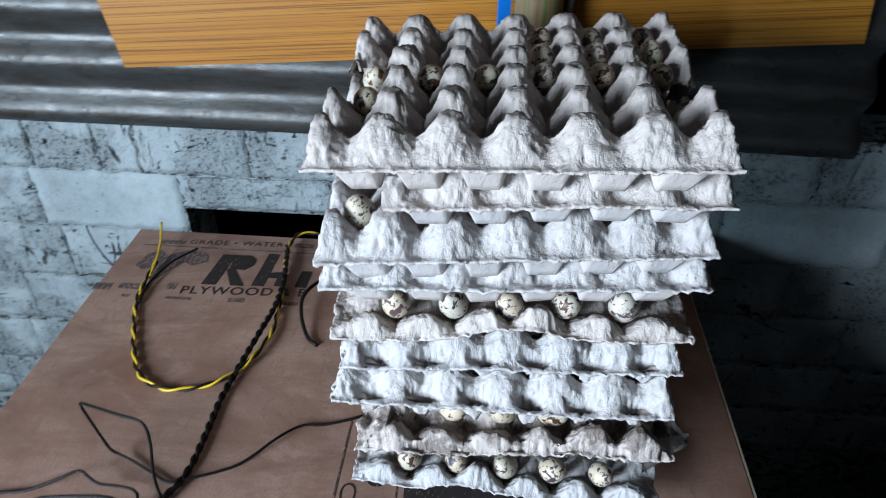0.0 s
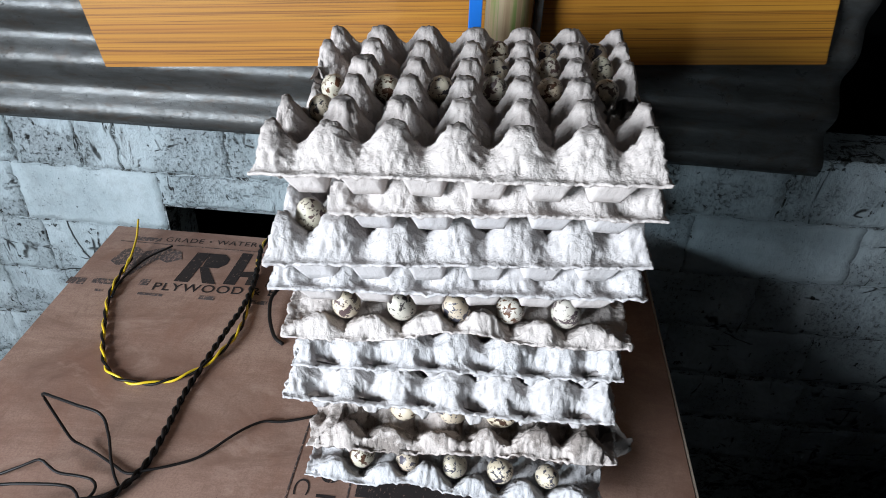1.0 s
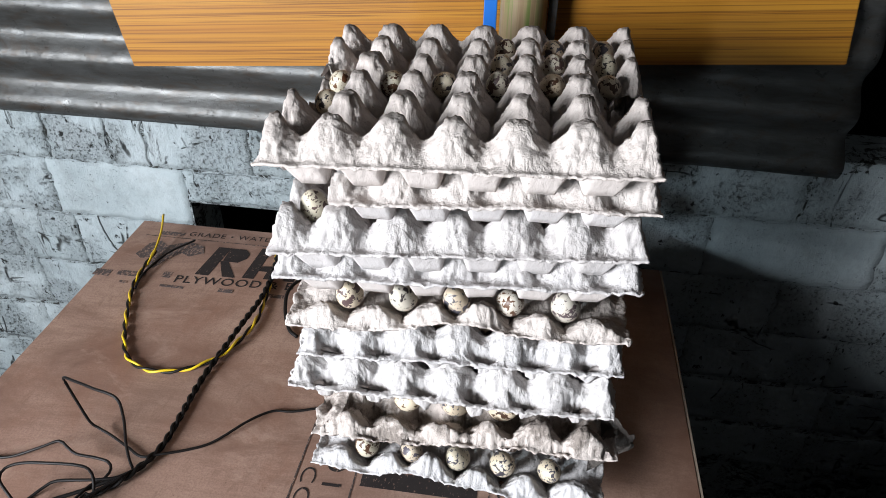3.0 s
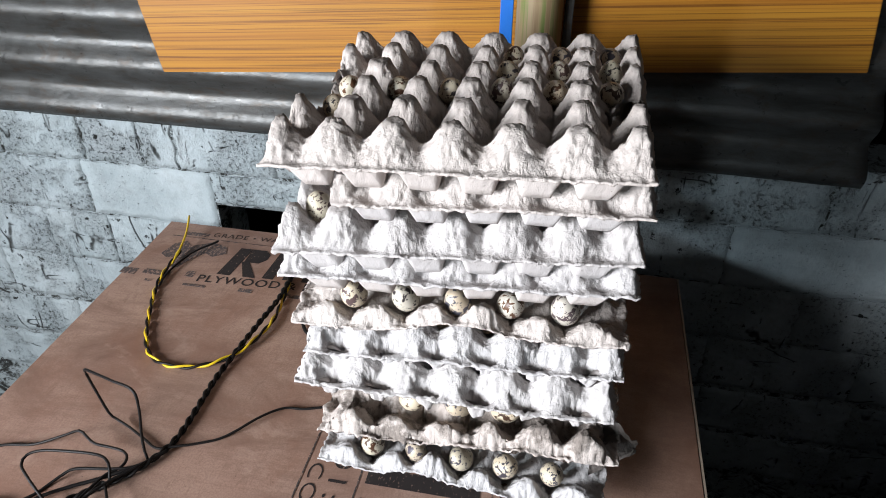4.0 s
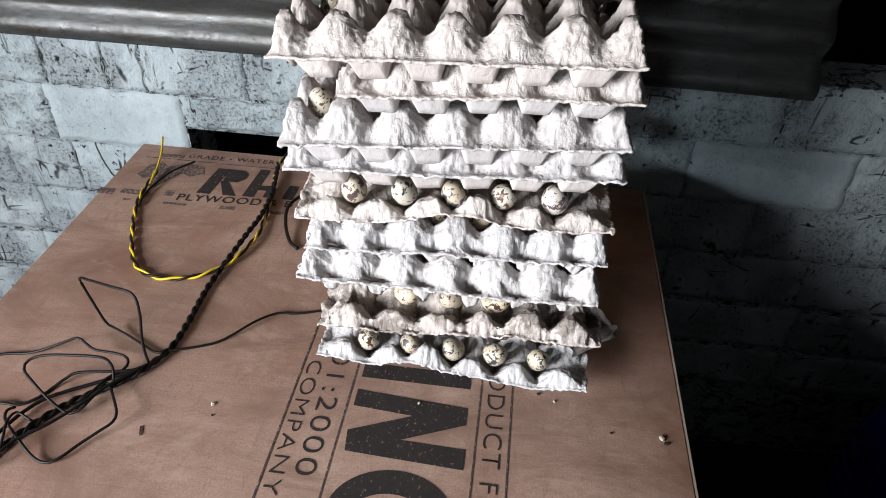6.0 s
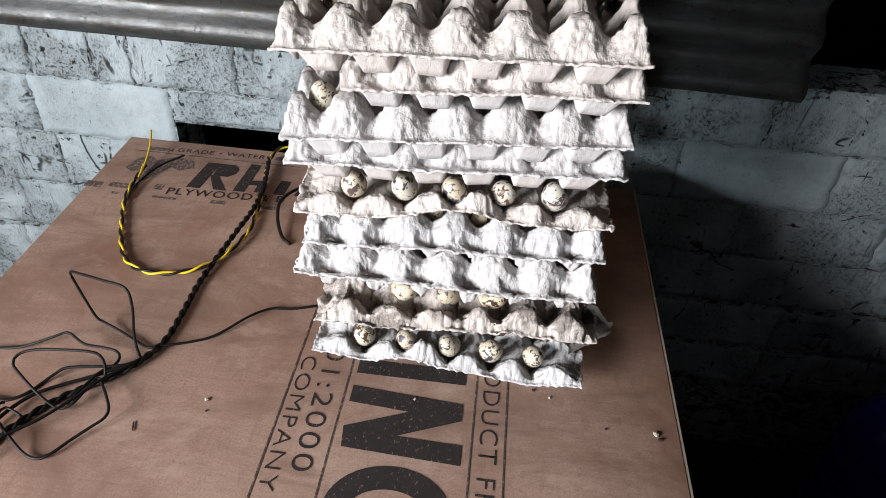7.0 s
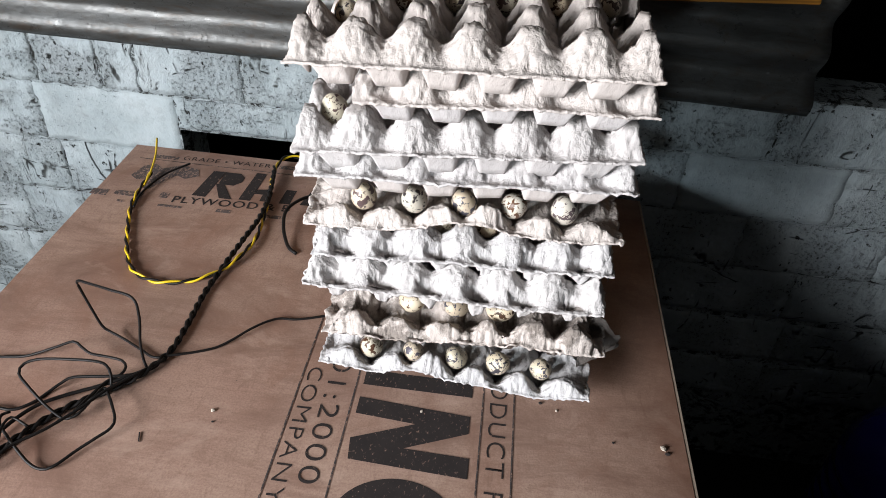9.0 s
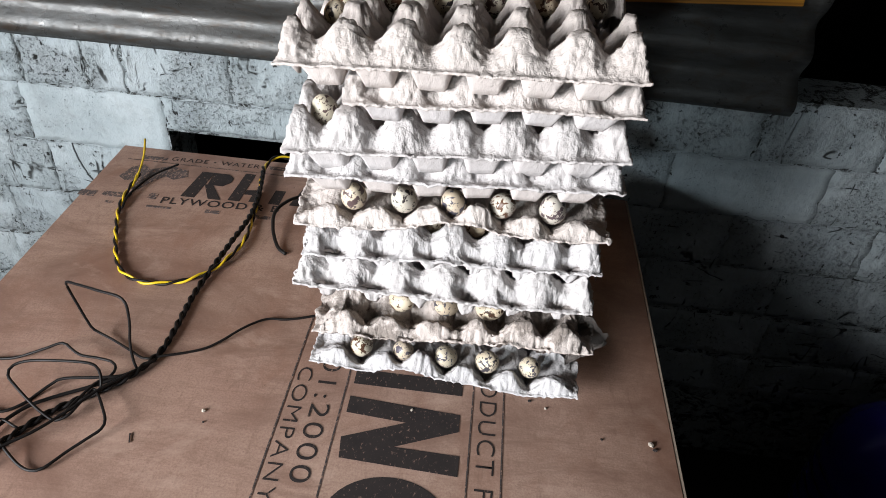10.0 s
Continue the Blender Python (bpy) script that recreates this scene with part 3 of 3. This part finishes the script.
def tray_mesh(seed, cup=0.014, peak=0.032, crumple=1.0, skirt=0.014, saddle=0.3, even=0.08, hollow=0.0, torn=(), bends=(), mats=None):
    """A thirty-cell pulp tray: six cells along x and five along y, its rim at z = 0, the outer cup walls hanging below the rim."""
    step = 0.0018
    nx, ny = int(2 * HX / step), int(2 * HY / step)
    x = np.linspace(-HX, HX, nx + 1)
    y = np.linspace(-HY, HY, ny + 1)
    gx, gy = np.meshgrid(x, y)
    cx = np.clip(np.round(gx / PITCH), -3, 3) * PITCH
    cy = (np.clip(np.round(gy / PITCH - 0.5), -3, 2) + 0.5) * PITCH
    rr = np.random.RandomState(seed)
    high = rr.uniform(1 - even, 1 + even * 0.5, (6, 7))
    wide = rr.uniform(0.75, 1.15, (6, 7))
    ii, jj = np.rint(cx / PITCH + 3).astype(int), np.rint(cy / PITCH + 2.5).astype(int)
    r = np.hypot(gx - cx, gy - cy)
    flat_r = 0.0084 * wide[jj, ii]
    cone = np.interp((r - flat_r) / (0.024 - flat_r), [-9, -0.4, 0, 0.10, 0.5, 1.0, 1.30, 1.45, 3], [0.97, 1, 0.99, 0.91, 0.66, 0.46, 0.16, 0, 0])
    z = -cup + cone * (peak * high[jj, ii] + cup)
    dx = np.clip((np.abs(gx) - 3 * PITCH) / (HX - 3 * PITCH - 0.0015), 0, 1)
    dy = np.clip((np.abs(gy) - 2.5 * PITCH) / (HY - 2.5 * PITCH - 0.004), 0, 1)
    d = np.maximum(dx, dy)
    # the outer slope runs from the last row of cones down to the rim, with a pocket between each two cones
    along = np.where(dy >= dx, np.abs(gx - cx), np.abs(gy - cy))
    ridge = np.interp(along, [0, 0.006, 0.010, 0.015, 0.020, 0.024], [1.0, 0.97, 0.90, saddle + 0.42 * (1 - saddle), saddle + 0.13 * (1 - saddle), saddle])
    slope = ridge * peak * high[jj, ii] * np.interp(d, [0, 0.10, 0.40, 0.70, 0.92, 1.0], [1, 0.97, 0.74, 0.42, 0.14, 0.04])
    foot = np.clip((along / (PITCH / 2) - 0.30) / 0.55, 0, 1)
    slope = slope - hollow * wide[jj, ii] * foot * np.sin(np.pi * np.clip((d - 0.50) / 0.46, 0, 1))
    slope = slope + 0.0016 * np.clip((d - 0.90) / 0.10, 0, 1)
    z = np.where(d > 0, slope, z)
    lift, push = np.zeros_like(z), np.zeros_like(z)
    rag = np.zeros_like(z)
    for j in range(ny + 1):
        for i in range(nx + 1):
            px, py, pz = x[i], y[j], z[j, i]
            n1 = noise.noise((px * 9, py * 9, seed * 3.1))
            n2 = noise.noise((px * 48, py * 48, seed * 5.7))
            n3 = noise.noise((px * 190, py * 190, pz * 60 + seed))
            n4 = noise.noise((px * 360 + 7, py * 360, pz * 150 + seed))
            lift[j, i] = crumple * (0.0040 * n1 + 0.0024 * n2)
            push[j, i] = 0.0052 * (0.2 - abs(n3)) + 0.0014 * n4 + crumple * 0.0012 * n2
            rag[j, i] = n2 + 0.8 * n3
    z = z + lift
    front = np.clip((-gx - 0.105) / 0.045, 0, 1)
    for at, size, span in bends:
        z = z + size * np.exp(-((gy - at) / span) ** 2) * front
    zy, zx = np.gradient(z, y, x)
    inv = 1 / np.sqrt(1 + zx ** 2 + zy ** 2)
    push = push * (0.45 + 0.9 * (1 - inv))
    rim = np.clip((d - 0.7) / 0.3, 0, 1)
    vx = gx - zx * inv * push + np.where(dx >= dy, np.sign(gx) * rim * (0.0016 + 0.0012 * crumple) * rag, 0)
    vy = gy - zy * inv * push + np.where(dy > dx, np.sign(gy) * rim * (0.0016 + 0.0012 * crumple) * rag, 0)
    top_v = np.stack([vx, vy, z + inv * push], -1).reshape(-1, 3)
    n = len(top_v)
    low_v = top_v - np.array([0, 0, 0.0022])
    idx = np.arange(n).reshape(ny + 1, nx + 1)
    q = np.stack([idx[:-1, :-1], idx[:-1, 1:], idx[1:, 1:], idx[1:, :-1]], -1).reshape(-1, 4)
    faces = [q, q[:, ::-1] + n]
    loop = np.concatenate([idx[0, :], idx[1:, -1], idx[-1, -2::-1], idx[-2:0:-1, 0]])
    nxt = np.roll(loop, -1)
    faces.append(np.stack([nxt, loop, loop + n, nxt + n], -1))
    faces = np.concatenate(faces)
    lx, ly = gx.reshape(-1)[loop], gy.reshape(-1)[loop]
    m = len(loop)
    keep = np.ones(m, bool)
    px, py = np.concatenate([gx.reshape(-1)] * 2), np.concatenate([gy.reshape(-1)] * 2)
    wavy = 0.006 * np.sin(py * 160) + 0.004 * np.sin(px * 310 + py * 90)
    for x0, x1, y0, y1 in torn:
        gone = (px + wavy > x0) & (px + wavy < x1) & (py + wavy > y0) & (py + wavy < y1)
        faces = faces[~gone[faces].any(axis=1)]
        keep &= ~((lx > x0) & (lx < x1) & (ly > y0) & (ly < y1))
    me = bpy.data.meshes.new("egg_tray")
    me.from_pydata(np.concatenate([top_v, low_v]).tolist(), [], faces.tolist())
    # skirt: the walls of the outer cups, wide tapering panels with arches below the cones
    on_y = np.abs(ly) >= HY - 1e-6
    off = np.where(on_y, np.abs(lx - np.round(lx / PITCH) * PITCH), np.abs(ly - (np.round(ly / PITCH - 0.5) + 0.5) * PITCH)) / PITCH
    ring = np.arange(m)
    ez = top_v[loop][:, 2]
    ez = sum(np.roll(ez, k) for k in range(-6, 7)) / 13
    wave = np.array([noise.noise((a * 30, b * 30, seed * 2.3)) for a, b in zip(lx, ly)])
    depth = 0.0035 + (skirt - 0.0035) * np.clip((off - 0.10) / 0.14, 0, 1) + 0.0012 * wave
    corner = (np.abs(lx) > 0.142) & (np.abs(ly) > 0.132)
    depth = np.where(corner, np.minimum(depth, 0.0045), depth)
    bx, by = lx * 0.985 + 0.0015 * wave, ly * 0.985 + 0.0015 * np.roll(wave, 5)

    def hem_row(shrink, down):
        return np.stack([bx * (1 - shrink), by * (1 - shrink), ez - down], -1)

    rows = [hem_row(0, 0.001), hem_row(0.018, 0.3 * depth), hem_row(0.046, 0.7 * depth), hem_row(0.070, depth),
            hem_row(0.086, depth), hem_row(0.060, 0.6 * depth), hem_row(0.034, 0.002 + 0 * depth)]
    nring = np.roll(ring, -1)
    ring, nring = ring[keep], nring[keep]
    fs = [np.stack([nring + k * m, ring + k * m, ring + (k + 1) * m, nring + (k + 1) * m], -1) for k in range(len(rows) - 1)]
    sk = bpy.data.meshes.new("rim_skirt")
    sk.from_pydata(np.concatenate(rows).tolist(), [], np.concatenate(fs).tolist())
    for mesh, mat in zip((me, sk), mats or (PULP, FLATTER)):
        mesh.materials.append(mat)
        mesh.polygons.foreach_set("use_smooth", [True] * len(mesh.polygons))
        mesh.update()
    return me, sk


# seed, place of the rim's middle, (tilt about x, about y, yaw), quarter turn, cup, peak, crumple, skirt, saddle, unevenness, hollow, words that set it apart
TRAYS = [
    (1, (0.0117, 0.1085, 0.0275), (-1.0, 0.2, -1.2), 1, 0.025, 0.021, 1.3, 0.010, 0.05, 0.25, 0.0, "bottom grey pulp egg tray with a wavy edge, on the plywood"),
    (2, (0.0100, 0.1125, 0.0865), (0, 0, 2.1), 1, 0.016, 0.031, 2.4, 0.008, 0.45, 0.35, 0.010, "crumpled soiled grey pulp egg tray in the stack"),
    (3, (-0.003, 0.1100, 0.1440), (0, 0.5, 1.5), 0, 0.016, 0.030, 1.3, 0.012, 0.46, 0.15, 0.024, "pale grey pulp egg tray with a stained corner"),
    (4, (0.000, 0.1280, 0.1770), (0, -0.5, 2.4), 0, 0.016, 0.032, 1.3, 0.010, 0.44, 0.15, 0.024, "pale grey pulp egg tray holding few eggs"),
    (5, (-0.006, 0.1190, 0.2290), (2.0, -0.5, 3.5), 1, 0.016, 0.018, 1.4, 0.008, 0.08, 0.25, 0.0, "grey pulp egg tray with a front row of quail eggs"),
    (6, (-0.005, 0.1090, 0.2815), (0, -1.5, 2.6), 0, 0.016, 0.030, 0.9, 0.021, 0.34, 0.10, 0.004, "grey pulp egg tray under another tray"),
    (7, (-0.008, 0.1090, 0.3120), (1.0, -2.6, 3.5), 0, 0.016, 0.033, 0.8, 0.024, 0.38, 0.08, 0.002, "grey pulp egg tray with one quail egg at its corner"),
    (8, (-0.003, 0.1080, 0.3570), (0, -2.4, 2.2), 0, 0.016, 0.030, 0.9, 0.020, 0.34, 0.10, 0.004, "grey pulp egg tray just below the top one"),
    (9, (-0.0035, 0.1070, 0.3856), (-0.9, -2.9, 0.3), 0, 0.023, 0.031, 0.5, 0.022, 0.42, 0.03, 0.0, "top grey pulp egg tray, partly filled with quail eggs"),
]
# torn-away patches of a tray: x0, x1, y0, y1
TORN = {8: ((-0.2, -0.098, -0.2, -0.070),), 9: ((-0.2, -0.122, -0.046, 0.045), (0.126, 0.2, -0.048, 0.004))}
PLACED = []
# where the front edge of a quarter-turned tray is bent: place along the edge, height, span
BENDS = {5: ((0.0, 0.013, 0.042), (-0.10, -0.004, 0.05)), 1: ((0.045, 0.009, 0.028), (0.09, -0.006, 0.03), (-0.09, -0.007, 0.05)), 2: ((-0.06, 0.007, 0.03), (0.05, -0.006, 0.04))}
for sd, place, (tx, ty, yaw), quarter, cup, peak, crumple, skirt, saddle, even, hollow, words in TRAYS:
    body, hem = tray_mesh(sd, cup, peak, crumple, skirt, saddle, even, hollow, TORN.get(sd, ()), BENDS.get(sd, ()), {1: (PALE, FLATTER), 2: (SOILED, SOILED), 3: (PALE, FLATTER), 4: (PALE, FLATTER)}.get(sd))
    m = pose(*place, tx, ty, yaw)
    ob = new("egg_tray", body)
    ob.matrix_world = m @ pose(0, 0, 0, 0, 0, 90 * quarter)
    tagged(ob, words, "egg tray", "stack of egg trays")
    new("rim_skirt", hem).parent = ob
    PLACED.append((m, quarter, cup))

# a torn corner that sticks out of the crumpled tray
bm = bmesh.new()
grid = []
LOW, HIGH, TIP = Vector((0.137, -0.032, 0.063)), Vector((0.154, 0.000, 0.115)), Vector((0.188, -0.004, 0.079))
for j in range(9):
    row = []
    for i in range(9):
        u, v = i / 8, j / 8
        side = LOW.lerp(HIGH, v)
        p = side.lerp(TIP + (side - TIP) * 0.12, u)
        p += Vector((0.002, 0.016 * math.sin(math.pi * v) * (1 - 0.6 * u), 0)) + Vector((0.003, 0.004, 0.004)) * noise.noise((u * 5, v * 5, 2.0))
        row.append(bm.verts.new(p))
    grid.append(row)
for a, b in zip(grid, grid[1:]):
    for i in range(8):
        bm.faces.new((a[i], a[i + 1], b[i + 1], b[i]))
bmesh.ops.solidify(bm, geom=bm.faces[:], thickness=0.0022)
flap = part("torn_flap", bm, PULP, bpy.data.objects["egg_tray.001"], "torn pulp corner bent outwards", True)
flap.matrix_world = pose(0, 0, 0)

# ---- quail eggs ----
prof = []
for k in range(17):
    w = math.pi * k / 16
    zz = -math.cos(w)
    r = math.sin(w) * (1 - 0.13 * zz) * 0.0136
    prof.append((max(r, 0.0002), zz * 0.0170))
EGG_ME = mesh_of("quail_egg", lathe(prof, 20), EGG, True)


def egg(tray, col, row, tilt=0, turn=0, dx=0.0, dy=0.0, dz=0.0, size=1.0, words="speckled quail egg in a pulp tray cell"):
    """An egg in a cell; columns count along the front edge, rows away from it."""
    m, quarter, cup = PLACED[tray]
    cols, rows = (5, 6) if quarter else (6, 5)
    place = m @ Vector(((col - (cols - 1) / 2) * PITCH + dx, (row - (rows - 1) / 2) * PITCH + dy, 0.0125 + dz))
    ob = new("quail_egg", EGG_ME)
    big = size * size_of.uniform(0.95, 1.04)
    ob.matrix_world = Matrix.Translation(place) @ pose(0, 0, 0, tilt, 0, turn) @ pose(0, 0, 0, 0, 0, turn * 3.7) @ Matrix.Diagonal((big, big, big * size_of.uniform(0.95, 1.05), 1))
    return tagged(ob, words, "egg", "quail eggs")


rnd, size_of = random.Random(5), random.Random(11)
for c in range(6):
    egg(8, c, 2, rnd.uniform(15, 60), rnd.uniform(-30, 30), dz=-0.001, size=0.86)
egg(8, 0, 1, 40, 20, dz=-0.001, size=0.86)
for r in (3, 4):
    for c in (3, 4, 5):
        egg(8, c, r, rnd.uniform(0, 50), rnd.uniform(-50, 50), dz=-0.001, size=0.86)
egg(6, 0, 0, 15, -30, dx=-0.001, dy=-0.007, dz=0.006)
for c in range(5):
    egg(4, c, 0, (25, 30, 20, 45, 20)[c], rnd.uniform(-35, 35), dy=-0.008, dz=0.007, size=0.92)
for c in (2, 3):
    egg(3, c, 0, 30, rnd.uniform(-60, 60), dz=0.002)
for c in (1, 2, 3):
    egg(1, c, 0, 60, rnd.uniform(-60, 60), dx=-0.010, dy=0.003, dz=0.009)
for c in range(5):
    egg(0, c, 0, (30, 35, 40, 45, 50)[c], rnd.uniform(-40, 40), dy=-0.007, dz=-0.001, size=0.92)

# ---- on the floor beside the box ----
jug = tagged(new("water_jug"), "violet-blue ribbed plastic water jug on the dark floor", "water jug")
jug.location = (0.845, 0.27, FLOOR)
prof = [(0.115, 0.0), (0.128, 0.012)]
for k in range(9):
    z = 0.03 + k * 0.034
    prof += [(0.130, z), (0.130, z + 0.018), (0.124, z + 0.026)]
prof += [(0.128, 0.345), (0.115, 0.385), (0.085, 0.425), (0.050, 0.455), (0.031, 0.475), (0.029, 0.52)]
part("bottle", lathe(prof, 40), VIOLET, jug, smooth=True)
part("cap", lathe([(0.033, 0.5205), (0.034, 0.523), (0.034, 0.55), (0.031, 0.554)], 28), VIOLET, jug, "violet-blue screw cap", smooth=True)
bm = bmesh.new()
bmesh.ops.create_icosphere(bm, subdivisions=4, radius=0.13)
for v in bm.verts:
    n = noise.noise(v.co * 9) * 0.03 + noise.noise(v.co * 24) * 0.012
    v.co = v.co * (1 + n * 6)
    v.co.z = max(v.co.z * 0.9, -0.085)
thing("sack", bm, GREEN, "crumpled dark green sack on the floor beside the box", "sack", smooth=True, at=pose(0.50, 0.12, FLOOR + 0.085))

# ---- cables ----
R = 0.0017


def cable(name, points, strands, label, pitch=0.048, r=R):
    """A cable along the points, of one strand or of several twisted ones."""
    path = spline(points)
    top_ob = tagged(new(name), label, "cable")
    for k, mat in enumerate(strands):
        line = path if len(strands) == 1 else helix(path, r * 1.02, pitch, 2 * math.pi * k / len(strands))
        part("strand", tube(line, r), mat, top_ob, "yellow strand" if mat is YELLOW else "black strand", True)
    return top_ob


E = 0.0036
cable("twisted_cable", [(-0.503, 0.324, 0.008), (-0.499, 0.252, E), (-0.478, 0.191, E), (-0.450, 0.131, E), (-0.426, 0.099, E), (-0.394, 0.085, E), (-0.358, 0.089, E), (-0.327, 0.106, E + 0.002),
                        (-0.305, 0.136, E + 0.004), (-0.293, 0.187, E + 0.003), (-0.298, 0.241, E), (-0.307, 0.300, E), (-0.319, 0.370, 0.008), (-0.310, 0.412, 0.010), (-0.27, 0.425, 0.0)], (YELLOW, BLACK),
      "yellow and black twisted cable looped on the plywood")
cable("cable_end", [(-0.526, 0.404, 0.022), (-0.512, 0.365, 0.016), (-0.503, 0.324, 0.010), (-0.499, 0.290, 0.006)], (YELLOW,), "stripped yellow cable end standing up")
cable("cable_end", [(-0.452, 0.356, 0.012), (-0.481, 0.322, 0.008), (-0.494, 0.270, 0.006), (-0.490, 0.235, 0.005)], (BLACK,), "loose black cable end on the plywood")
cable("twisted_cable", [(-0.321, 0.379, 0.010), (-0.306, 0.300, 0.009), (-0.302, 0.240, 0.009), (-0.307, 0.183, 0.010), (-0.316, 0.119, 0.006), (-0.321, 0.072, E), (-0.320, 0.015, E), (-0.322, -0.029, E),
                        (-0.337, -0.071, E + 0.003), (-0.363, -0.096, E), (-0.393, -0.124, E), (-0.416, -0.157, E), (-0.432, -0.192, E), (-0.47, -0.30, E)], (BLACK, BLACK), "thick black twisted cable across the plywood", 0.03, 0.0021)
F = 0.0018
cable("thin_wire", [(-0.336, -0.059, 0.006), (-0.340, -0.055, 0.014), (-0.342, -0.049, 0.035), (-0.337, -0.046, 0.072), (-0.343, -0.040, 0.093), (-0.374, -0.030, 0.091), (-0.406, -0.017, 0.084), (-0.425, -0.009, 0.078), (-0.426, -0.007, 0.063), (-0.419, -0.010, 0.042), (-0.409, -0.014, 0.016), (-0.402, -0.014, 0.008), (-0.382, -0.020, 0.004), (-0.356, -0.032, 0.003), (-0.336, -0.041, 0.003), (-0.316, -0.036, 0.005), (-0.295, -0.026, 0.003), (-0.274, -0.014, 0.002), (-0.259, -0.001, 0.004), (-0.241, 0.019, 0.007), (-0.227, 0.036, 0.005), (-0.214, 0.046, 0.003), (-0.194, 0.049, 0.002), (-0.164, 0.060, 0.002), (-0.135, 0.076, 0.002)], (BLACK,),
      "thin black wire standing up in a bent loop", r=0.0016)
cable("thin_wire", [(-0.540, -0.086, 0.002), (-0.510, -0.070, 0.002), (-0.476, -0.064, 0.004), (-0.445, -0.054, 0.013), (-0.426, -0.046, 0.018), (-0.415, -0.050, 0.016), (-0.402, -0.055, 0.012), (-0.381, -0.055, 0.010), (-0.364, -0.058, 0.010), (-0.356, -0.066, 0.010), (-0.357, -0.077, 0.009), (-0.368, -0.090, 0.009), (-0.377, -0.117, 0.008), (-0.379, -0.136, 0.010)], (BLACK,),
      "thin black wire on the plywood", r=0.0016)
cable("thin_wire", [(-0.358, -0.096, 0.010), (-0.359, -0.089, 0.022), (-0.364, -0.085, 0.032), (-0.376, -0.085, 0.036), (-0.404, -0.087, 0.036), (-0.434, -0.090, 0.034), (-0.450, -0.096, 0.030), (-0.451, -0.106, 0.026), (-0.436, -0.117, 0.020), (-0.413, -0.130, 0.011), (-0.395, -0.138, 0.006), (-0.386, -0.140, 0.005), (-0.374, -0.135, 0.010), (-0.369, -0.117, 0.011), (-0.365, -0.099, 0.011), (-0.357, -0.105, 0.011), (-0.344, -0.121, 0.013), (-0.333, -0.137, 0.013), (-0.333, -0.147, 0.010), (-0.343, -0.160, 0.008), (-0.356, -0.175, 0.005), (-0.369, -0.195, 0.004), (-0.380, -0.199, 0.003), (-0.394, -0.195, 0.004), (-0.411, -0.185, 0.010), (-0.432, -0.170, 0.014), (-0.442, -0.161, 0.014), (-0.447, -0.150, 0.012), (-0.441, -0.145, 0.012)], (BLACK,),
      "thin black wire curled in two loops", r=0.0016)
cable("thin_wire", [(-0.333, -0.063, 0.008), (-0.346, -0.074, 0.008), (-0.368, -0.082, 0.010), (-0.403, -0.089, 0.010), (-0.415, -0.096, 0.006), (-0.425, -0.108, 0.002), (-0.432, -0.122, 0.002), (-0.447, -0.135, 0.002), (-0.467, -0.137, 0.004), (-0.495, -0.144, 0.002)], (BLACK,),
      "thin black wire on the plywood", r=0.0017)
cable("thin_wire", [(-0.321, -0.044, 0.006), (-0.336, -0.065, 0.007), (-0.354, -0.080, 0.007), (-0.376, -0.095, 0.006), (-0.400, -0.110, 0.006), (-0.422, -0.127, 0.006), (-0.435, -0.148, 0.006), (-0.443, -0.173, 0.006), (-0.452, -0.207, 0.005)], (BLACK,),
      "black wire beside the twisted cable", r=0.0021)
cable("thin_wire", [(-0.337, -0.072, 0.011), (-0.359, -0.101, 0.012), (-0.375, -0.130, 0.012), (-0.395, -0.160, 0.012), (-0.414, -0.180, 0.012), (-0.421, -0.192, 0.012), (-0.435, -0.221, 0.010)], (BLACK,),
      "thin black wire lying over the twisted cable", r=0.0017)
cable("thin_wire", [(-0.411, -0.162, 0.016), (-0.430, -0.157, 0.020), (-0.432, -0.171, 0.020), (-0.428, -0.185, 0.016), (-0.427, -0.205, 0.008), (-0.445, -0.226, 0.006)], (BLACK,),
      "thin black wire with a curled end", r=0.0014)
cable("bent_cable", [(-0.20, 0.33, F), (-0.245, 0.305, 0.010), (-0.266, 0.262, 0.014), (-0.261, 0.223, 0.010), (-0.245, 0.188, 0.004), (-0.230, 0.176, F)], (BLACK,), "short black cable curled beside the stack", r=0.0026)

# ---- crumbs on the sheet ----
for k, (x, y, s, mat) in enumerate(((-0.244, -0.102, 0.0028, CRUMB), (-0.239, -0.116, 0.0016, INK), (0.242, -0.076, 0.004, CRUMB), (0.246, -0.082, 0.003, INK), (0.189, -0.076, 0.002, INK), (0.11, -0.034, 0.002, INK), (0.128, -0.042, 0.002, CRUMB), (-0.021, -0.067, 0.0025, CRUMB))):
    bm = bmesh.new()
    bmesh.ops.create_icosphere(bm, subdivisions=1, radius=s)
    r2 = random.Random(k)
    for v in bm.verts:
        v.co *= r2.uniform(0.6, 1.2)
        v.co.z = max(v.co.z * 0.6, -s * 0.4)
    thing("crumb", bm, mat, "tiny crumb of dirt on the plywood", "crumb", at=pose(x, y, s * 0.4))
thing("splinter", box(-0.006, 0.006, -0.0006, 0.0006, 0, 0.001), INK, "dark splinter lying on the plywood", "splinter", at=pose(-0.305, -0.147, 0.0005, 0, 0, -70))
